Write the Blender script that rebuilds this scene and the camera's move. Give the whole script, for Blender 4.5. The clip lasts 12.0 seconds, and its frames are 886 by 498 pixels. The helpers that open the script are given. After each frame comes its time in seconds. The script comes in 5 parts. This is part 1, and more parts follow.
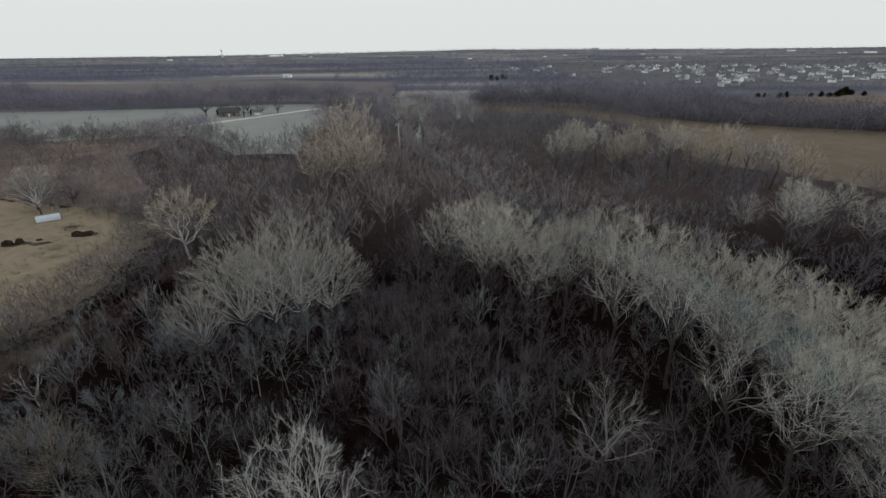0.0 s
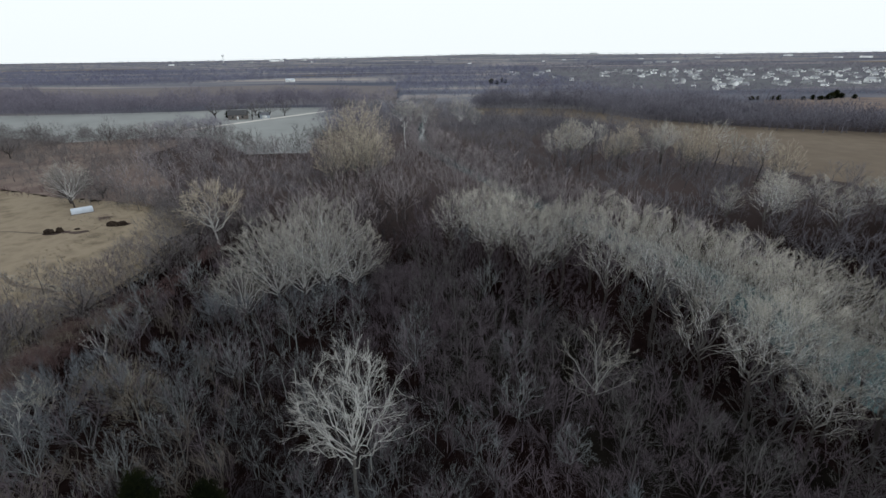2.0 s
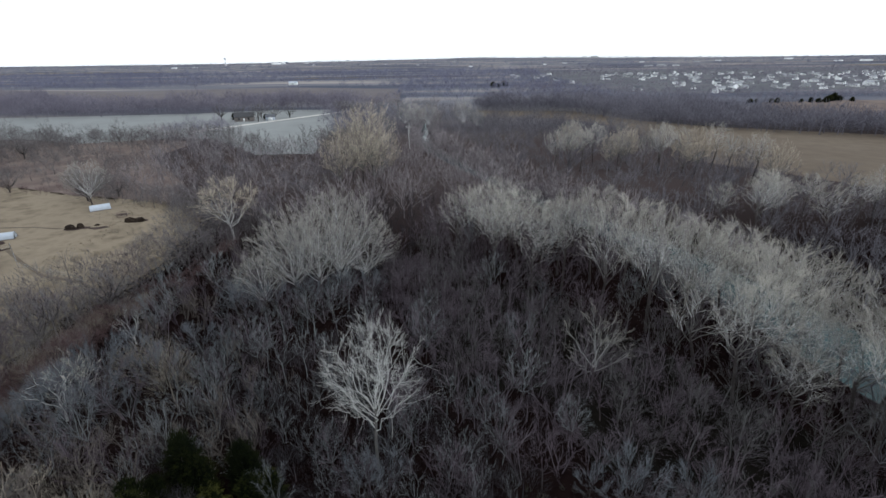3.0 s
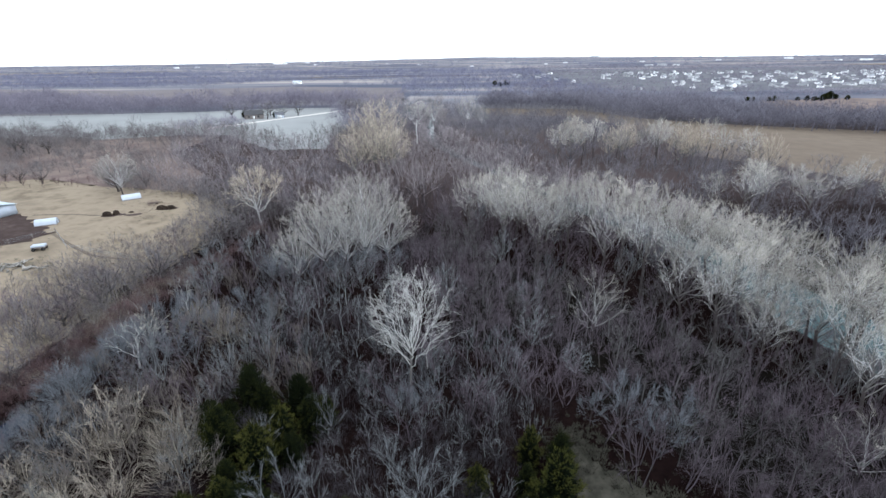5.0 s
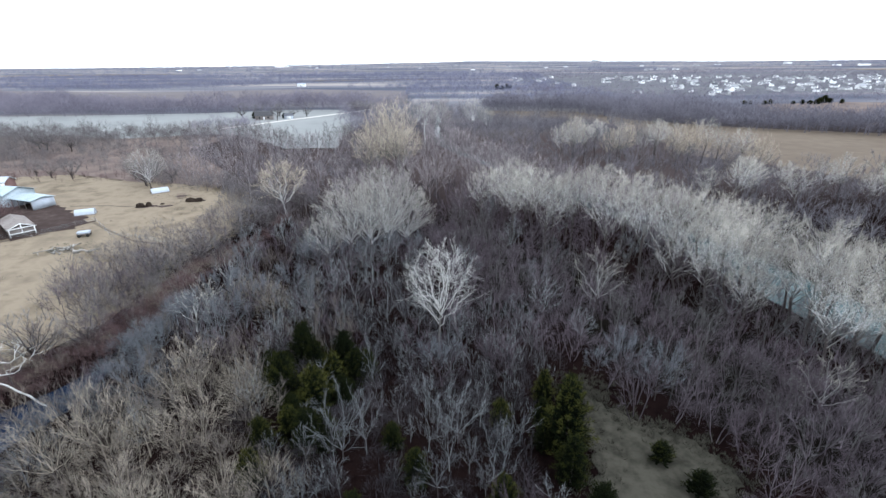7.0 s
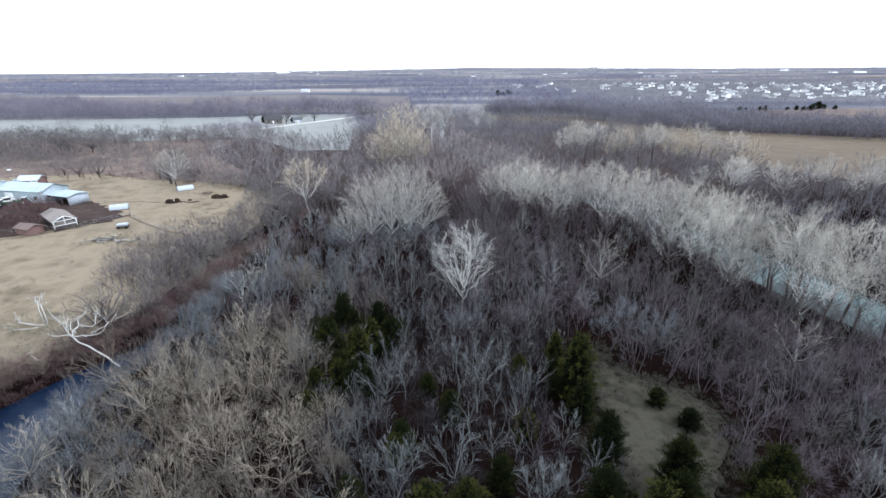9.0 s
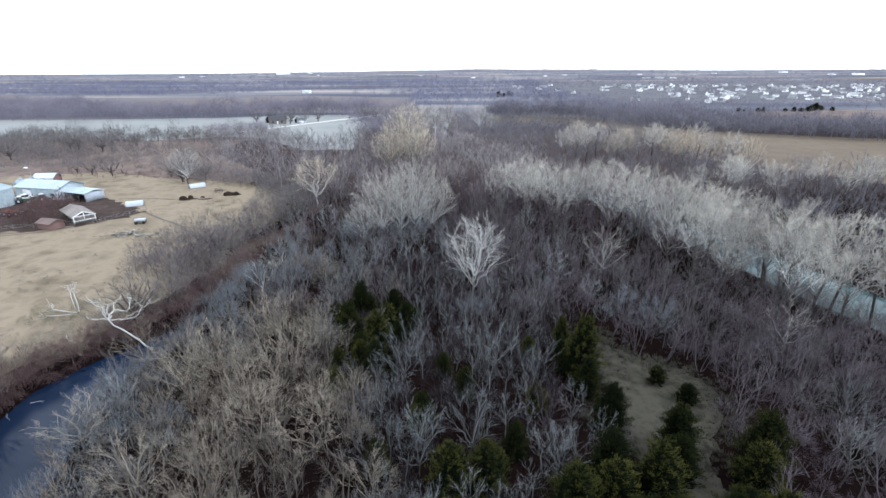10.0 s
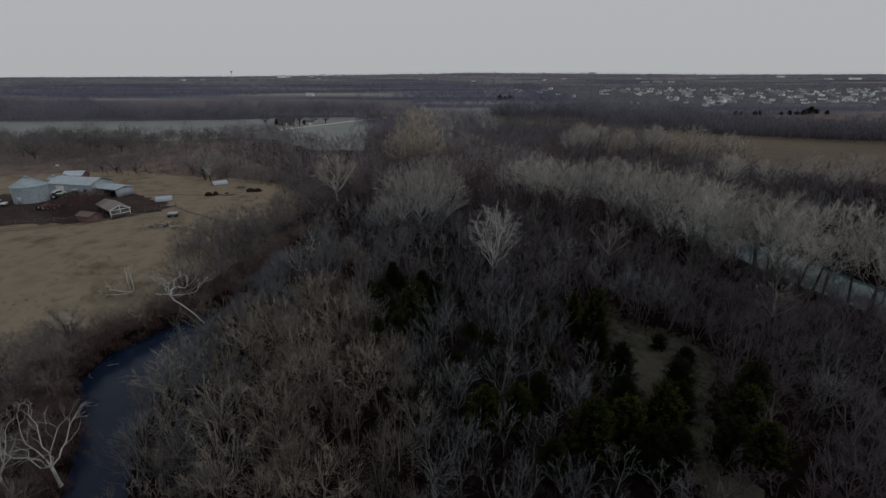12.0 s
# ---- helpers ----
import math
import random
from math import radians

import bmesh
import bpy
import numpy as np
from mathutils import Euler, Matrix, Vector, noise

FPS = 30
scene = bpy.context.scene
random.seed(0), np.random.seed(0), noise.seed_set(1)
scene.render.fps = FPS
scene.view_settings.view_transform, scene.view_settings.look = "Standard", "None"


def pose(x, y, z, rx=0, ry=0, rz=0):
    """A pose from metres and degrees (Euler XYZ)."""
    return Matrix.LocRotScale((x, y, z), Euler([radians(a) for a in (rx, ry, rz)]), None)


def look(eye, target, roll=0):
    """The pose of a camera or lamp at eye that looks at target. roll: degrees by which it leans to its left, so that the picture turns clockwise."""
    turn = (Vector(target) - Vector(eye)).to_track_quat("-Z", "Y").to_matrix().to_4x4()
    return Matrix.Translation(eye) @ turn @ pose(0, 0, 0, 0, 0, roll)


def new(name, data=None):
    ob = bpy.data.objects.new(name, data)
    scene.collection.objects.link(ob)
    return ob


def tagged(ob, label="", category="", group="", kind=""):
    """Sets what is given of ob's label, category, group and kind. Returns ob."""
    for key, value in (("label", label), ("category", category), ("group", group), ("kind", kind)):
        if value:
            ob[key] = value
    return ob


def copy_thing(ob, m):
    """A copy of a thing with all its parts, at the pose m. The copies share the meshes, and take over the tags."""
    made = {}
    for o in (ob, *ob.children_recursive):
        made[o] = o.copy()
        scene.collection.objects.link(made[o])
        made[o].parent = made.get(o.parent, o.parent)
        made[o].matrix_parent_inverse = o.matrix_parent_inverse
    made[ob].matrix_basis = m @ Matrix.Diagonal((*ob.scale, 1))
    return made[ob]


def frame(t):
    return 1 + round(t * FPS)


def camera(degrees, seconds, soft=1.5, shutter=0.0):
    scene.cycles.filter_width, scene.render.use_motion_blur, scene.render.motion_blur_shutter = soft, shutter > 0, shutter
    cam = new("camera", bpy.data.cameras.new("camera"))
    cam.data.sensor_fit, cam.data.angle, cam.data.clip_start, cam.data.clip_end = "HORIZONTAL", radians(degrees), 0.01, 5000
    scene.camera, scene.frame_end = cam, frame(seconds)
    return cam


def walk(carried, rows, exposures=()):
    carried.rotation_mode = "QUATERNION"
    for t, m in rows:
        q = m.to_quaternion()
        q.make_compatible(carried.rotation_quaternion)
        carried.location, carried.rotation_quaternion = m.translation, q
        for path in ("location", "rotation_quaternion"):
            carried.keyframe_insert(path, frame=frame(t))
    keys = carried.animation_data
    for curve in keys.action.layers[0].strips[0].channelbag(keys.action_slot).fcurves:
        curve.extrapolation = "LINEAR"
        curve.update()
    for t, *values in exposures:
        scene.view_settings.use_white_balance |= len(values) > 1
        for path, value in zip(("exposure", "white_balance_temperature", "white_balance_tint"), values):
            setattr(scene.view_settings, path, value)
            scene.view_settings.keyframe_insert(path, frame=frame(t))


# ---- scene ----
# ---------------------------------------------------------------- camera
cam = camera(86.3, 12.0, soft=1.5)
METRES, EYE, TILT, LEAN, TURN = 60.0, 39.0, -23.0, 0.7, 0.0
ROWS = [
    (0.0, 0.0, 0.0, 0.0, 0.0, 0.0, -0.0),
    (0.5, -0.0069, -0.0367, -0.0164, -0.09, 0.1, 0.04),
    (1.0, -0.0144, -0.0735, -0.0328, -0.12, 0.14, 0.06),
    (1.5, -0.023, -0.1105, -0.0498, -0.09, 0.28, 0.06),
    (2.0, -0.0321, -0.1476, -0.0664, -0.06, 0.52, 0.07),
    (2.5, -0.0413, -0.1848, -0.0822, -0.04, 0.72, 0.06),
    (3.0, -0.0518, -0.2218, -0.0979, 0.05, 0.85, 0.01),
    (5.0, -0.0973, -0.367, -0.1652, 0.12, 0.82, 0.01),
    (5.5, -0.1103, -0.4033, -0.1813, 0.13, 0.89, -0.05),
    (6.0, -0.1238, -0.4397, -0.1969, 0.13, 1.02, -0.09),
    (6.5, -0.138, -0.4761, -0.2133, 0.11, 1.16, -0.16),
    (7.0, -0.1523, -0.5121, -0.2297, 0.09, 1.21, -0.19),
    (9.0, -0.211, -0.6573, -0.2933, -0.02, 1.89, -0.3),
    (9.5, -0.2275, -0.6922, -0.3089, -0.09, 1.93, -0.31),
    (10.0, -0.2444, -0.7274, -0.324, -0.09, 2.04, -0.36),
    (10.5, -0.2615, -0.7624, -0.3386, -0.1, 2.21, -0.4),
    (11.0, -0.2789, -0.7972, -0.3533, -0.15, 2.4, -0.46),
    (11.5, -0.2969, -0.8313, -0.3679, -0.18, 2.46, -0.48),
    (12.0, -0.3148, -0.8647, -0.3824, -0.22, 2.43, -0.45),
]
EXPOSURES = [(0.0, -1.0, 6250, 8), (0.4, -0.82, 6250, 8), (1.0, -0.72, 6150, 8), (1.5, -0.68, 6100, 8), (2.5, -0.56, 5900, 9), (3.2, -0.36, 5800, 10), (4.8, 0.42, 5650, 11), (9.0, 0.52, 5650, 11), (10.1, 0.5, 5650, 11), (10.5, 0.43, 5650, 11), (11.2, 0.34, 5650, 11), (11.4, -0.2, 5900, 12), (11.5, -0.48, 6000, 12), (11.7, -1.0, 6100, 12), (12.0, -1.8, 6150, 12)]
walk(cam, [(t, pose(0, 0, EYE, TILT, LEAN, TURN) @ pose(METRES * x, METRES * y, METRES * z, 90 + pitch, roll, yaw)) for t, x, y, z, yaw, pitch, roll in ROWS], EXPOSURES)

# ---------------------------------------------------------------- sky and sun
SUN_ELEV, SUN_AZ = 46.0, 115.0          # degrees; azimuth clockwise from +y
world = bpy.data.worlds.new("overcast_sky")
scene.world = world
world.use_nodes = True
wn = world.node_tree.nodes
wn.clear()
sky = wn.new("ShaderNodeTexSky")
sky.sky_type = "NISHITA"
sky.sun_disc = False
sky.sun_elevation, sky.sun_rotation = radians(SUN_ELEV), radians(SUN_AZ)
sky.air_density, sky.dust_density, sky.ozone_density = 1.0, 4.0, 1.0
grey = wn.new("ShaderNodeHueSaturation")
grey.inputs["Saturation"].default_value = 0.12
cloud = wn.new("ShaderNodeMixRGB")
cloud.inputs["Fac"].default_value = 0.92
cloud.inputs["Color2"].default_value = (12.0, 12.1, 11.6, 1)
back = wn.new("ShaderNodeBackground")
back.inputs["Strength"].default_value = 0.135
wout = wn.new("ShaderNodeOutputWorld")
wl = world.node_tree.links
wl.new(sky.outputs["Color"], grey.inputs["Color"])
wl.new(grey.outputs["Color"], cloud.inputs["Color1"])
wl.new(cloud.outputs["Color"], back.inputs["Color"])
wl.new(back.outputs["Background"], wout.inputs["Surface"])

sun = new("sun", bpy.data.lights.new("sun", "SUN"))
sun.data.energy, sun.data.angle, sun.data.color = 1.0, radians(12), (1.0, 0.97, 0.93)
_a, _e = radians(SUN_AZ), radians(SUN_ELEV)
sun.matrix_world = look((0, 0, 300), Vector((0, 0, 300)) - Vector((math.sin(_a) * math.cos(_e), math.cos(_a) * math.cos(_e), math.sin(_e))))


# ---------------------------------------------------------------- materials
def material(name, stops, scale=1.0, big=0.05, rough=0.9, metal=0.0, bump=0.3, per="", spread=0.25, coords="world", detail=6, spec=0.04, bump_scale=None):
    """A surface whose colour runs over stops by fine and broad noise; per: object or island adds a shift of its own."""
    m = bpy.data.materials.new(name)
    m.use_nodes = True
    nt = m.node_tree
    n, l = nt.nodes, nt.links
    b = n["Principled BSDF"]
    b.inputs["Roughness"].default_value = rough
    b.inputs["Metallic"].default_value = metal
    b.inputs["Specular IOR Level"].default_value = spec
    if coords == "world":
        src = n.new("ShaderNodeNewGeometry").outputs["Position"]
    else:
        src = n.new("ShaderNodeTexCoord").outputs["Object"]
    fine, broad = n.new("ShaderNodeTexNoise"), n.new("ShaderNodeTexNoise")
    for tex, s in ((fine, scale), (broad, big)):
        l.new(src, tex.inputs["Vector"])
        tex.inputs["Scale"].default_value = s
        tex.inputs["Detail"].default_value = detail
        tex.inputs["Roughness"].default_value = 0.6
    mix = n.new("ShaderNodeMath")
    mix.operation = "MULTIPLY_ADD"
    mix.inputs[1].default_value = 0.5
    half = n.new("ShaderNodeMath")
    half.operation = "MULTIPLY"
    half.inputs[1].default_value = 0.5
    l.new(fine.outputs["Fac"], mix.inputs[0])
    l.new(broad.outputs["Fac"], half.inputs[0])
    l.new(half.outputs[0], mix.inputs[2])
    fac = mix.outputs[0]
    if per:
        own = n.new("ShaderNodeObjectInfo").outputs["Random"] if per == "object" else n.new("ShaderNodeNewGeometry").outputs["Random Per Island"]
        shift = n.new("ShaderNodeMath")
        shift.operation = "MULTIPLY_ADD"
        shift.inputs[1].default_value = spread
        l.new(own, shift.inputs[0])
        l.new(fac, shift.inputs[2])
        sub = n.new("ShaderNodeMath")
        sub.operation = "SUBTRACT"
        sub.inputs[1].default_value = spread / 2
        l.new(shift.outputs[0], sub.inputs[0])
        fac = sub.outputs[0]
    ramp = n.new("ShaderNodeValToRGB")
    cr = ramp.color_ramp
    for i, c in enumerate(stops):
        at = 0.3 + 0.4 * i / max(1, len(stops) - 1)
        e = cr.elements[i] if i < 2 else cr.elements.new(at)
        e.position, e.color = at, (*c, 1)
    l.new(fac, ramp.inputs["Fac"])
    l.new(ramp.outputs["Color"], b.inputs["Base Color"])
    if bump:
        bp = n.new("ShaderNodeBump")
        bp.inputs["Strength"].default_value = bump
        bp.inputs["Distance"].default_value = 0.1
        l.new(fine.outputs["Fac"], bp.inputs["Height"])
        l.new(bp.outputs["Normal"], b.inputs["Normal"])
    return m


M = {}
# near-black litter: shade of the dense wood put into its colour
M["litter"] = material("shaded_leaf_litter", [(0.002559, 0.00161, 0.00175), (0.005118, 0.003042, 0.00315), (0.009724, 0.005907, 0.005776), (0.007165, 0.004831, 0.004727)], 0.9, 0.06, spec=0.0)
# brown leaves lowered with the litter, so they hold the same painted shade
M["leaves"] = material("shaded_brown_leaves", [(0.002851, 0.002181, 0.001987), (0.005702, 0.004697, 0.004154), (0.009184, 0.007886, 0.007045), (0.006336, 0.006037, 0.005419)], 0.8, 0.12, spec=0.0)
M["pasture"] = material("winter_pasture_grass", [(0.0741, 0.06138, 0.04465), (0.1377, 0.1125, 0.0817), (0.2137, 0.1767, 0.1311), (0.1615, 0.133, 0.0988), (0.09975, 0.08742, 0.0646)], 0.16, 0.045)
M["clearing"] = material("clearing_grass", [(0.0128, 0.012, 0.0096), (0.0336, 0.032, 0.0256), (0.056, 0.0528, 0.0424), (0.0352, 0.0368, 0.0272)], 0.8, 0.16, spec=0.0)
M["frost"] = material("grey_green_crop_field", [(0.164, 0.172, 0.172), (0.2096, 0.2176, 0.2176), (0.2464, 0.2544, 0.2512)], 0.05, 0.012)
M["stubble"] = material("stubble_field", [(0.096, 0.0768, 0.06), (0.124, 0.1, 0.0784), (0.152, 0.1248, 0.0976)], 0.15, 0.02)
M["meadow"] = material("weedy_meadow_grass", [(0.07076, 0.0523, 0.0484), (0.1138, 0.08678, 0.079), (0.1662, 0.1308, 0.1158), (0.0923, 0.07457, 0.06566)], 0.13, 0.03)
M["tilled"] = material("tilled_soil", [(0.108, 0.0952, 0.1), (0.144, 0.128, 0.132)], 0.03, 0.01)
M["mud"] = material("barnyard_mud", [(0.0256, 0.01763, 0.016), (0.0448, 0.03222, 0.02944), (0.0864, 0.06688, 0.05952)], 0.5, 0.12)
M["trail"] = material("worn_track_soil", [(0.085, 0.068, 0.052), (0.115, 0.094, 0.073), (0.150, 0.127, 0.099)], 0.5, 0.12)
M["gravel"] = material("pale_gravel", [(0.40, 0.39, 0.36), (0.52, 0.50, 0.47)], 1.0, 0.1)
M["pale"] = material("pale_twigs", [(0.1473, 0.1395, 0.1278), (0.3243, 0.3068, 0.2769), (0.5433, 0.5125, 0.4542)], 0.8, 0.06, per="object", spread=0.22, bump=0)
M["dometwig"] = material("grey_cream_twigs", [(0.1583, 0.1517, 0.1401), (0.3217, 0.3064, 0.2802), (0.5412, 0.5139, 0.4649)], 0.8, 0.06, per="object", spread=0.25, bump=0)
M["palelimb"] = material("pale_limb_bark", [(0.3762, 0.3717, 0.372), (0.5225, 0.5174, 0.5164), (0.6688, 0.6653, 0.6662)], 0.9, 0.2, per="object", spread=0.25, bump=0)
# next two: grey bark, also used to put shade into lower crowns
M["midbough"] = material("grey_and_shaded_bough_bark", [(0.17, 0.168, 0.166), (0.27, 0.268, 0.264), (0.38, 0.376, 0.368)], 0.9, 0.2, per="object", spread=0.3, bump=0)
M["midlimb"] = material("grey_and_shaded_limb_bark", [(0.085, 0.08075, 0.07735), (0.1445, 0.1386, 0.1326), (0.2125, 0.204, 0.1955)], 0.9, 0.2, per="object", spread=0.3, bump=0)
M["lonetwig"] = material("white_sycamore_twigs", [(0.276, 0.2732, 0.2622), (0.3956, 0.391, 0.3772), (0.5336, 0.5272, 0.506)], 1.5, 0.2, per="island", spread=0.3, bump=0)
M["oaktwig"] = material("dark_oak_twigs", [(0.085, 0.080, 0.082), (0.140, 0.132, 0.134), (0.205, 0.195, 0.196)], 0.3, 0.05, per="island", spread=0.3, bump=0)
M["tan"] = material("cream_tan_twigs", [(0.2077, 0.1806, 0.1452), (0.3965, 0.3484, 0.2834), (0.5664, 0.5016, 0.4104)], 0.8, 0.06, per="island", spread=0.5, bump=0)
M["white"] = material("white_sycamore_bark", [(0.3608, 0.361, 0.3486), (0.4756, 0.4756, 0.462), (0.574, 0.5744, 0.5628)], 1.5, 0.2, per="object", spread=0.15, bump=0)
M["greybark"] = material("grey_brown_bark", [(0.07963, 0.08518, 0.09192), (0.1428, 0.1513, 0.1604), (0.2336, 0.2466, 0.2552)], 0.6, 0.05, per="object", spread=0.5, bump=0)
M["tanbark"] = material("tan_brown_bark", [(0.1533, 0.1309, 0.1066), (0.2424, 0.21, 0.1737), (0.3413, 0.3023, 0.2527)], 0.6, 0.05, per="object", spread=0.45, bump=0)
M["plumbark"] = material("plum_brown_bark", [(0.04417, 0.03443, 0.04106), (0.07489, 0.06023, 0.07068), (0.12, 0.09808, 0.1137)], 0.6, 0.05, per="object", spread=0.4, bump=0)
M["darkbark"] = material("dark_bark", [(0.0392, 0.0336, 0.0328), (0.0664, 0.0576, 0.0568)], 0.9, 0.08, per="object", spread=0.2, bump=0.3)
M["brush"] = material("brush_twigs", [(0.0648, 0.05508, 0.04941), (0.1053, 0.09153, 0.08343), (0.1539, 0.1361, 0.1231), (0.1134, 0.1037, 0.09882)], 0.25, 0.045, per="island", spread=0.3, bump=0)
# low brush of the middle wood, understory shade put into the twig colour
M["shadebrush"] = material("shade_toned_brush_twigs", [(0.01295, 0.01178, 0.01336), (0.0313, 0.02836, 0.03176), (0.06745, 0.06107, 0.06707)], 0.3, 0.05, per="island", spread=0.45, bump=0)
M["stemtwig"] = material("brown_grey_stem_bark", [(0.04774, 0.04452, 0.04436), (0.08401, 0.08075, 0.08029), (0.1383, 0.1356, 0.1352)], 0.3, 0.07, per="island", spread=0.35, bump=0)
M["haze"] = material("blue_grey_sapling_twigs", [(0.0561, 0.06062, 0.06902), (0.1122, 0.1197, 0.1334), (0.1758, 0.1865, 0.204)], 0.3, 0.05, per="island", spread=0.4, bump=0)
M["woodtwig"] = material("grey_wood_twigs", [(0.1064, 0.09467, 0.1021), (0.1947, 0.174, 0.1834), (0.3087, 0.2786, 0.2863)], 0.15, 0.03, per="island", spread=0.4, bump=0)
M["riverwood"] = material("plum_grey_river_wood_twigs", [(0.0665, 0.062, 0.07245), (0.1187, 0.113, 0.1292), (0.1947, 0.19, 0.21)], 0.15, 0.03, per="island", spread=0.35, bump=0)
# bluish cast of distance haze is part of this belt colour
M["bluebelt"] = material("haze_blue_belt_twigs", [(0.0726, 0.07029, 0.08827), (0.1205, 0.1156, 0.1402), (0.1774, 0.1687, 0.198)], 0.05, 0.012, per="island", spread=0.25, bump=0)
M["edgetwig"] = material("brown_grey_brush_twigs", [(0.0681, 0.06164, 0.06432), (0.1147, 0.1049, 0.1075), (0.1747, 0.1628, 0.1642)], 0.25, 0.04, per="island", spread=0.4, bump=0)
M["tanbark_stand"] = material("tan_sapling_bark", [(0.07419, 0.06391, 0.0523), (0.1633, 0.144, 0.1194), (0.272, 0.2445, 0.2053)], 0.3, 0.05, per="island", spread=0.45, bump=0)
M["saplings"] = material("grey_sapling_bark", [(0.06925, 0.0734, 0.07785), (0.1428, 0.1504, 0.1566), (0.2336, 0.2456, 0.2514)], 0.3, 0.06, per="island", spread=0.4, bump=0)
M["redbrush"] = material("red_brown_brush", [(0.05185, 0.03286, 0.03225), (0.09334, 0.06158, 0.06104), (0.1504, 0.1068, 0.106)], 0.3, 0.06, per="island", spread=0.4, bump=0)
M["weeds"] = material("grey_green_weeds", [(0.060, 0.060, 0.042), (0.11, 0.108, 0.078), (0.17, 0.165, 0.12)], 0.4, 0.08, per="island", spread=0.4, bump=0)
# far and belt twigs: distance haze put into the blue of the colour
M["farwood"] = material("haze_blue_far_twigs", [(0.1021, 0.1039, 0.1508), (0.1435, 0.146, 0.2059), (0.1877, 0.1898, 0.2566)], 0.03, 0.006, per="island", spread=0.06, bump=0)
M["beltwood"] = material("haze_toned_belt_twigs", [(0.0986, 0.09139, 0.1173), (0.1598, 0.1486, 0.1836), (0.2338, 0.2179, 0.2592)], 0.05, 0.012, per="island", spread=0.1, bump=0)
# plum-brown twigs that also carry shade in their colour
M["darkwood"] = material("plum_and_shade_brush_twigs", [(0.04885, 0.04026, 0.0468), (0.0894, 0.07517, 0.08648), (0.1548, 0.1332, 0.1526)], 0.2, 0.03, per="island", spread=0.4, bump=0)
# cedar green split in two: dark for shaded foliage, olive for lit tips
M["cedar"] = material("shaded_cedar_foliage", [(0.0022, 0.0032, 0.0018), (0.0045, 0.0065, 0.003), (0.010, 0.013, 0.005)], 0.8, 0.35, per="island", spread=0.15, bump=0)
M["cedarlit"] = material("lit_olive_cedar_sprays", [(0.00744, 0.0099, 0.00372), (0.02108, 0.02376, 0.00682), (0.0527, 0.0528, 0.01364)], 0.9, 0.3, per="object", spread=0.35, bump=0)
M["river"] = material("teal_river_water", [(0.01976, 0.04304, 0.04715), (0.02925, 0.05771, 0.0622)], 0.3, 0.05, rough=0.08, bump=0.05, spec=0.1)
M["creek"] = material("dark_creek_water", [(0.004, 0.009, 0.024), (0.008, 0.017, 0.040)], 0.3, 0.1, rough=0.05, bump=0.015, spec=0.11)
M["bank"] = material("bank_soil", [(0.02089, 0.01517, 0.01302), (0.03717, 0.02798, 0.02405), (0.05574, 0.04505, 0.03807)], 0.5, 0.1)


# ---------------------------------------------------------------- mesh tools
class Geo:
    """Collects triangles."""

    def __init__(self):
        self.v, self.f = [], []

    def tube(self, pts, radii, sides, cap=True):
        n0 = len(self.v)
        for i, p in enumerate(pts):
            a = pts[min(i + 1, len(pts) - 1)] - pts[max(i - 1, 0)]
            a = a.normalized()
            u = a.cross(Vector((0.31, 0.95, 0.05))).normalized()
            w = a.cross(u)
            for k in range(sides):
                q = 2 * math.pi * k / sides
                self.v.append(p + radii[i] * (math.cos(q) * u + math.sin(q) * w))
        for i in range(len(pts) - 1):
            for k in range(sides):
                a, b = n0 + i * sides + k, n0 + i * sides + (k + 1) % sides
                self.f += [(a, b, b + sides), (a, b + sides, a + sides)]
        if cap:
            e = n0 + (len(pts) - 1) * sides
            self.f += [(e, e + k, e + k + 1) for k in range(1, sides - 1)]

    def spike(self, p, d, length, w, bend=None):
        """A three-sided twig that tapers to a point."""
        u = d.cross(Vector((0.37, 0.21, 0.90)))
        u = u.normalized() if u.length > 1e-5 else Vector((1, 0, 0))
        x = d.cross(u)
        n = len(self.v)
        self.v += [p + u * w, p - u * 0.5 * w + x * 0.87 * w, p - u * 0.5 * w - x * 0.87 * w, p + d * length]
        self.f += [(n, n + 1, n + 3), (n + 1, n + 2, n + 3), (n + 2, n, n + 3)]

    def quad(self, a, b, c, d):
        n = len(self.v)
        self.v += [Vector(p) for p in (a, b, c, d)]
        self.f += [(n, n + 1, n + 2), (n, n + 2, n + 3)]

    def box(self, x0, y0, z0, x1, y1, z1):
        n = len(self.v)
        self.v += [Vector((x, y, z)) for z in (z0, z1) for x, y in ((x0, y0), (x1, y0), (x1, y1), (x0, y1))]
        for a, b, c, d in ((0, 3, 2, 1), (4, 5, 6, 7), (0, 1, 5, 4), (1, 2, 6, 5), (2, 3, 7, 6), (3, 0, 4, 7)):
            self.f += [(n + a, n + b, n + c), (n + a, n + c, n + d)]

    def beam(self, a, b, w, sides=4):
        self.tube([Vector(a), Vector(b)], [w, w], sides)
        n = len(self.v) - 2 * sides
        self.f += [(n, n + k + 1, n + k) for k in range(1, sides - 1)]

    def join(self, other):
        n = len(self.v)
        self.v += other.v
        self.f += [(a + n, b + n, c + n) for a, b, c in other.f]

    def arrays(self):
        return np.array([tuple(p) for p in self.v], dtype=np.float32).reshape(-1, 3), np.array(self.f, dtype=np.int32).reshape(-1, 3)


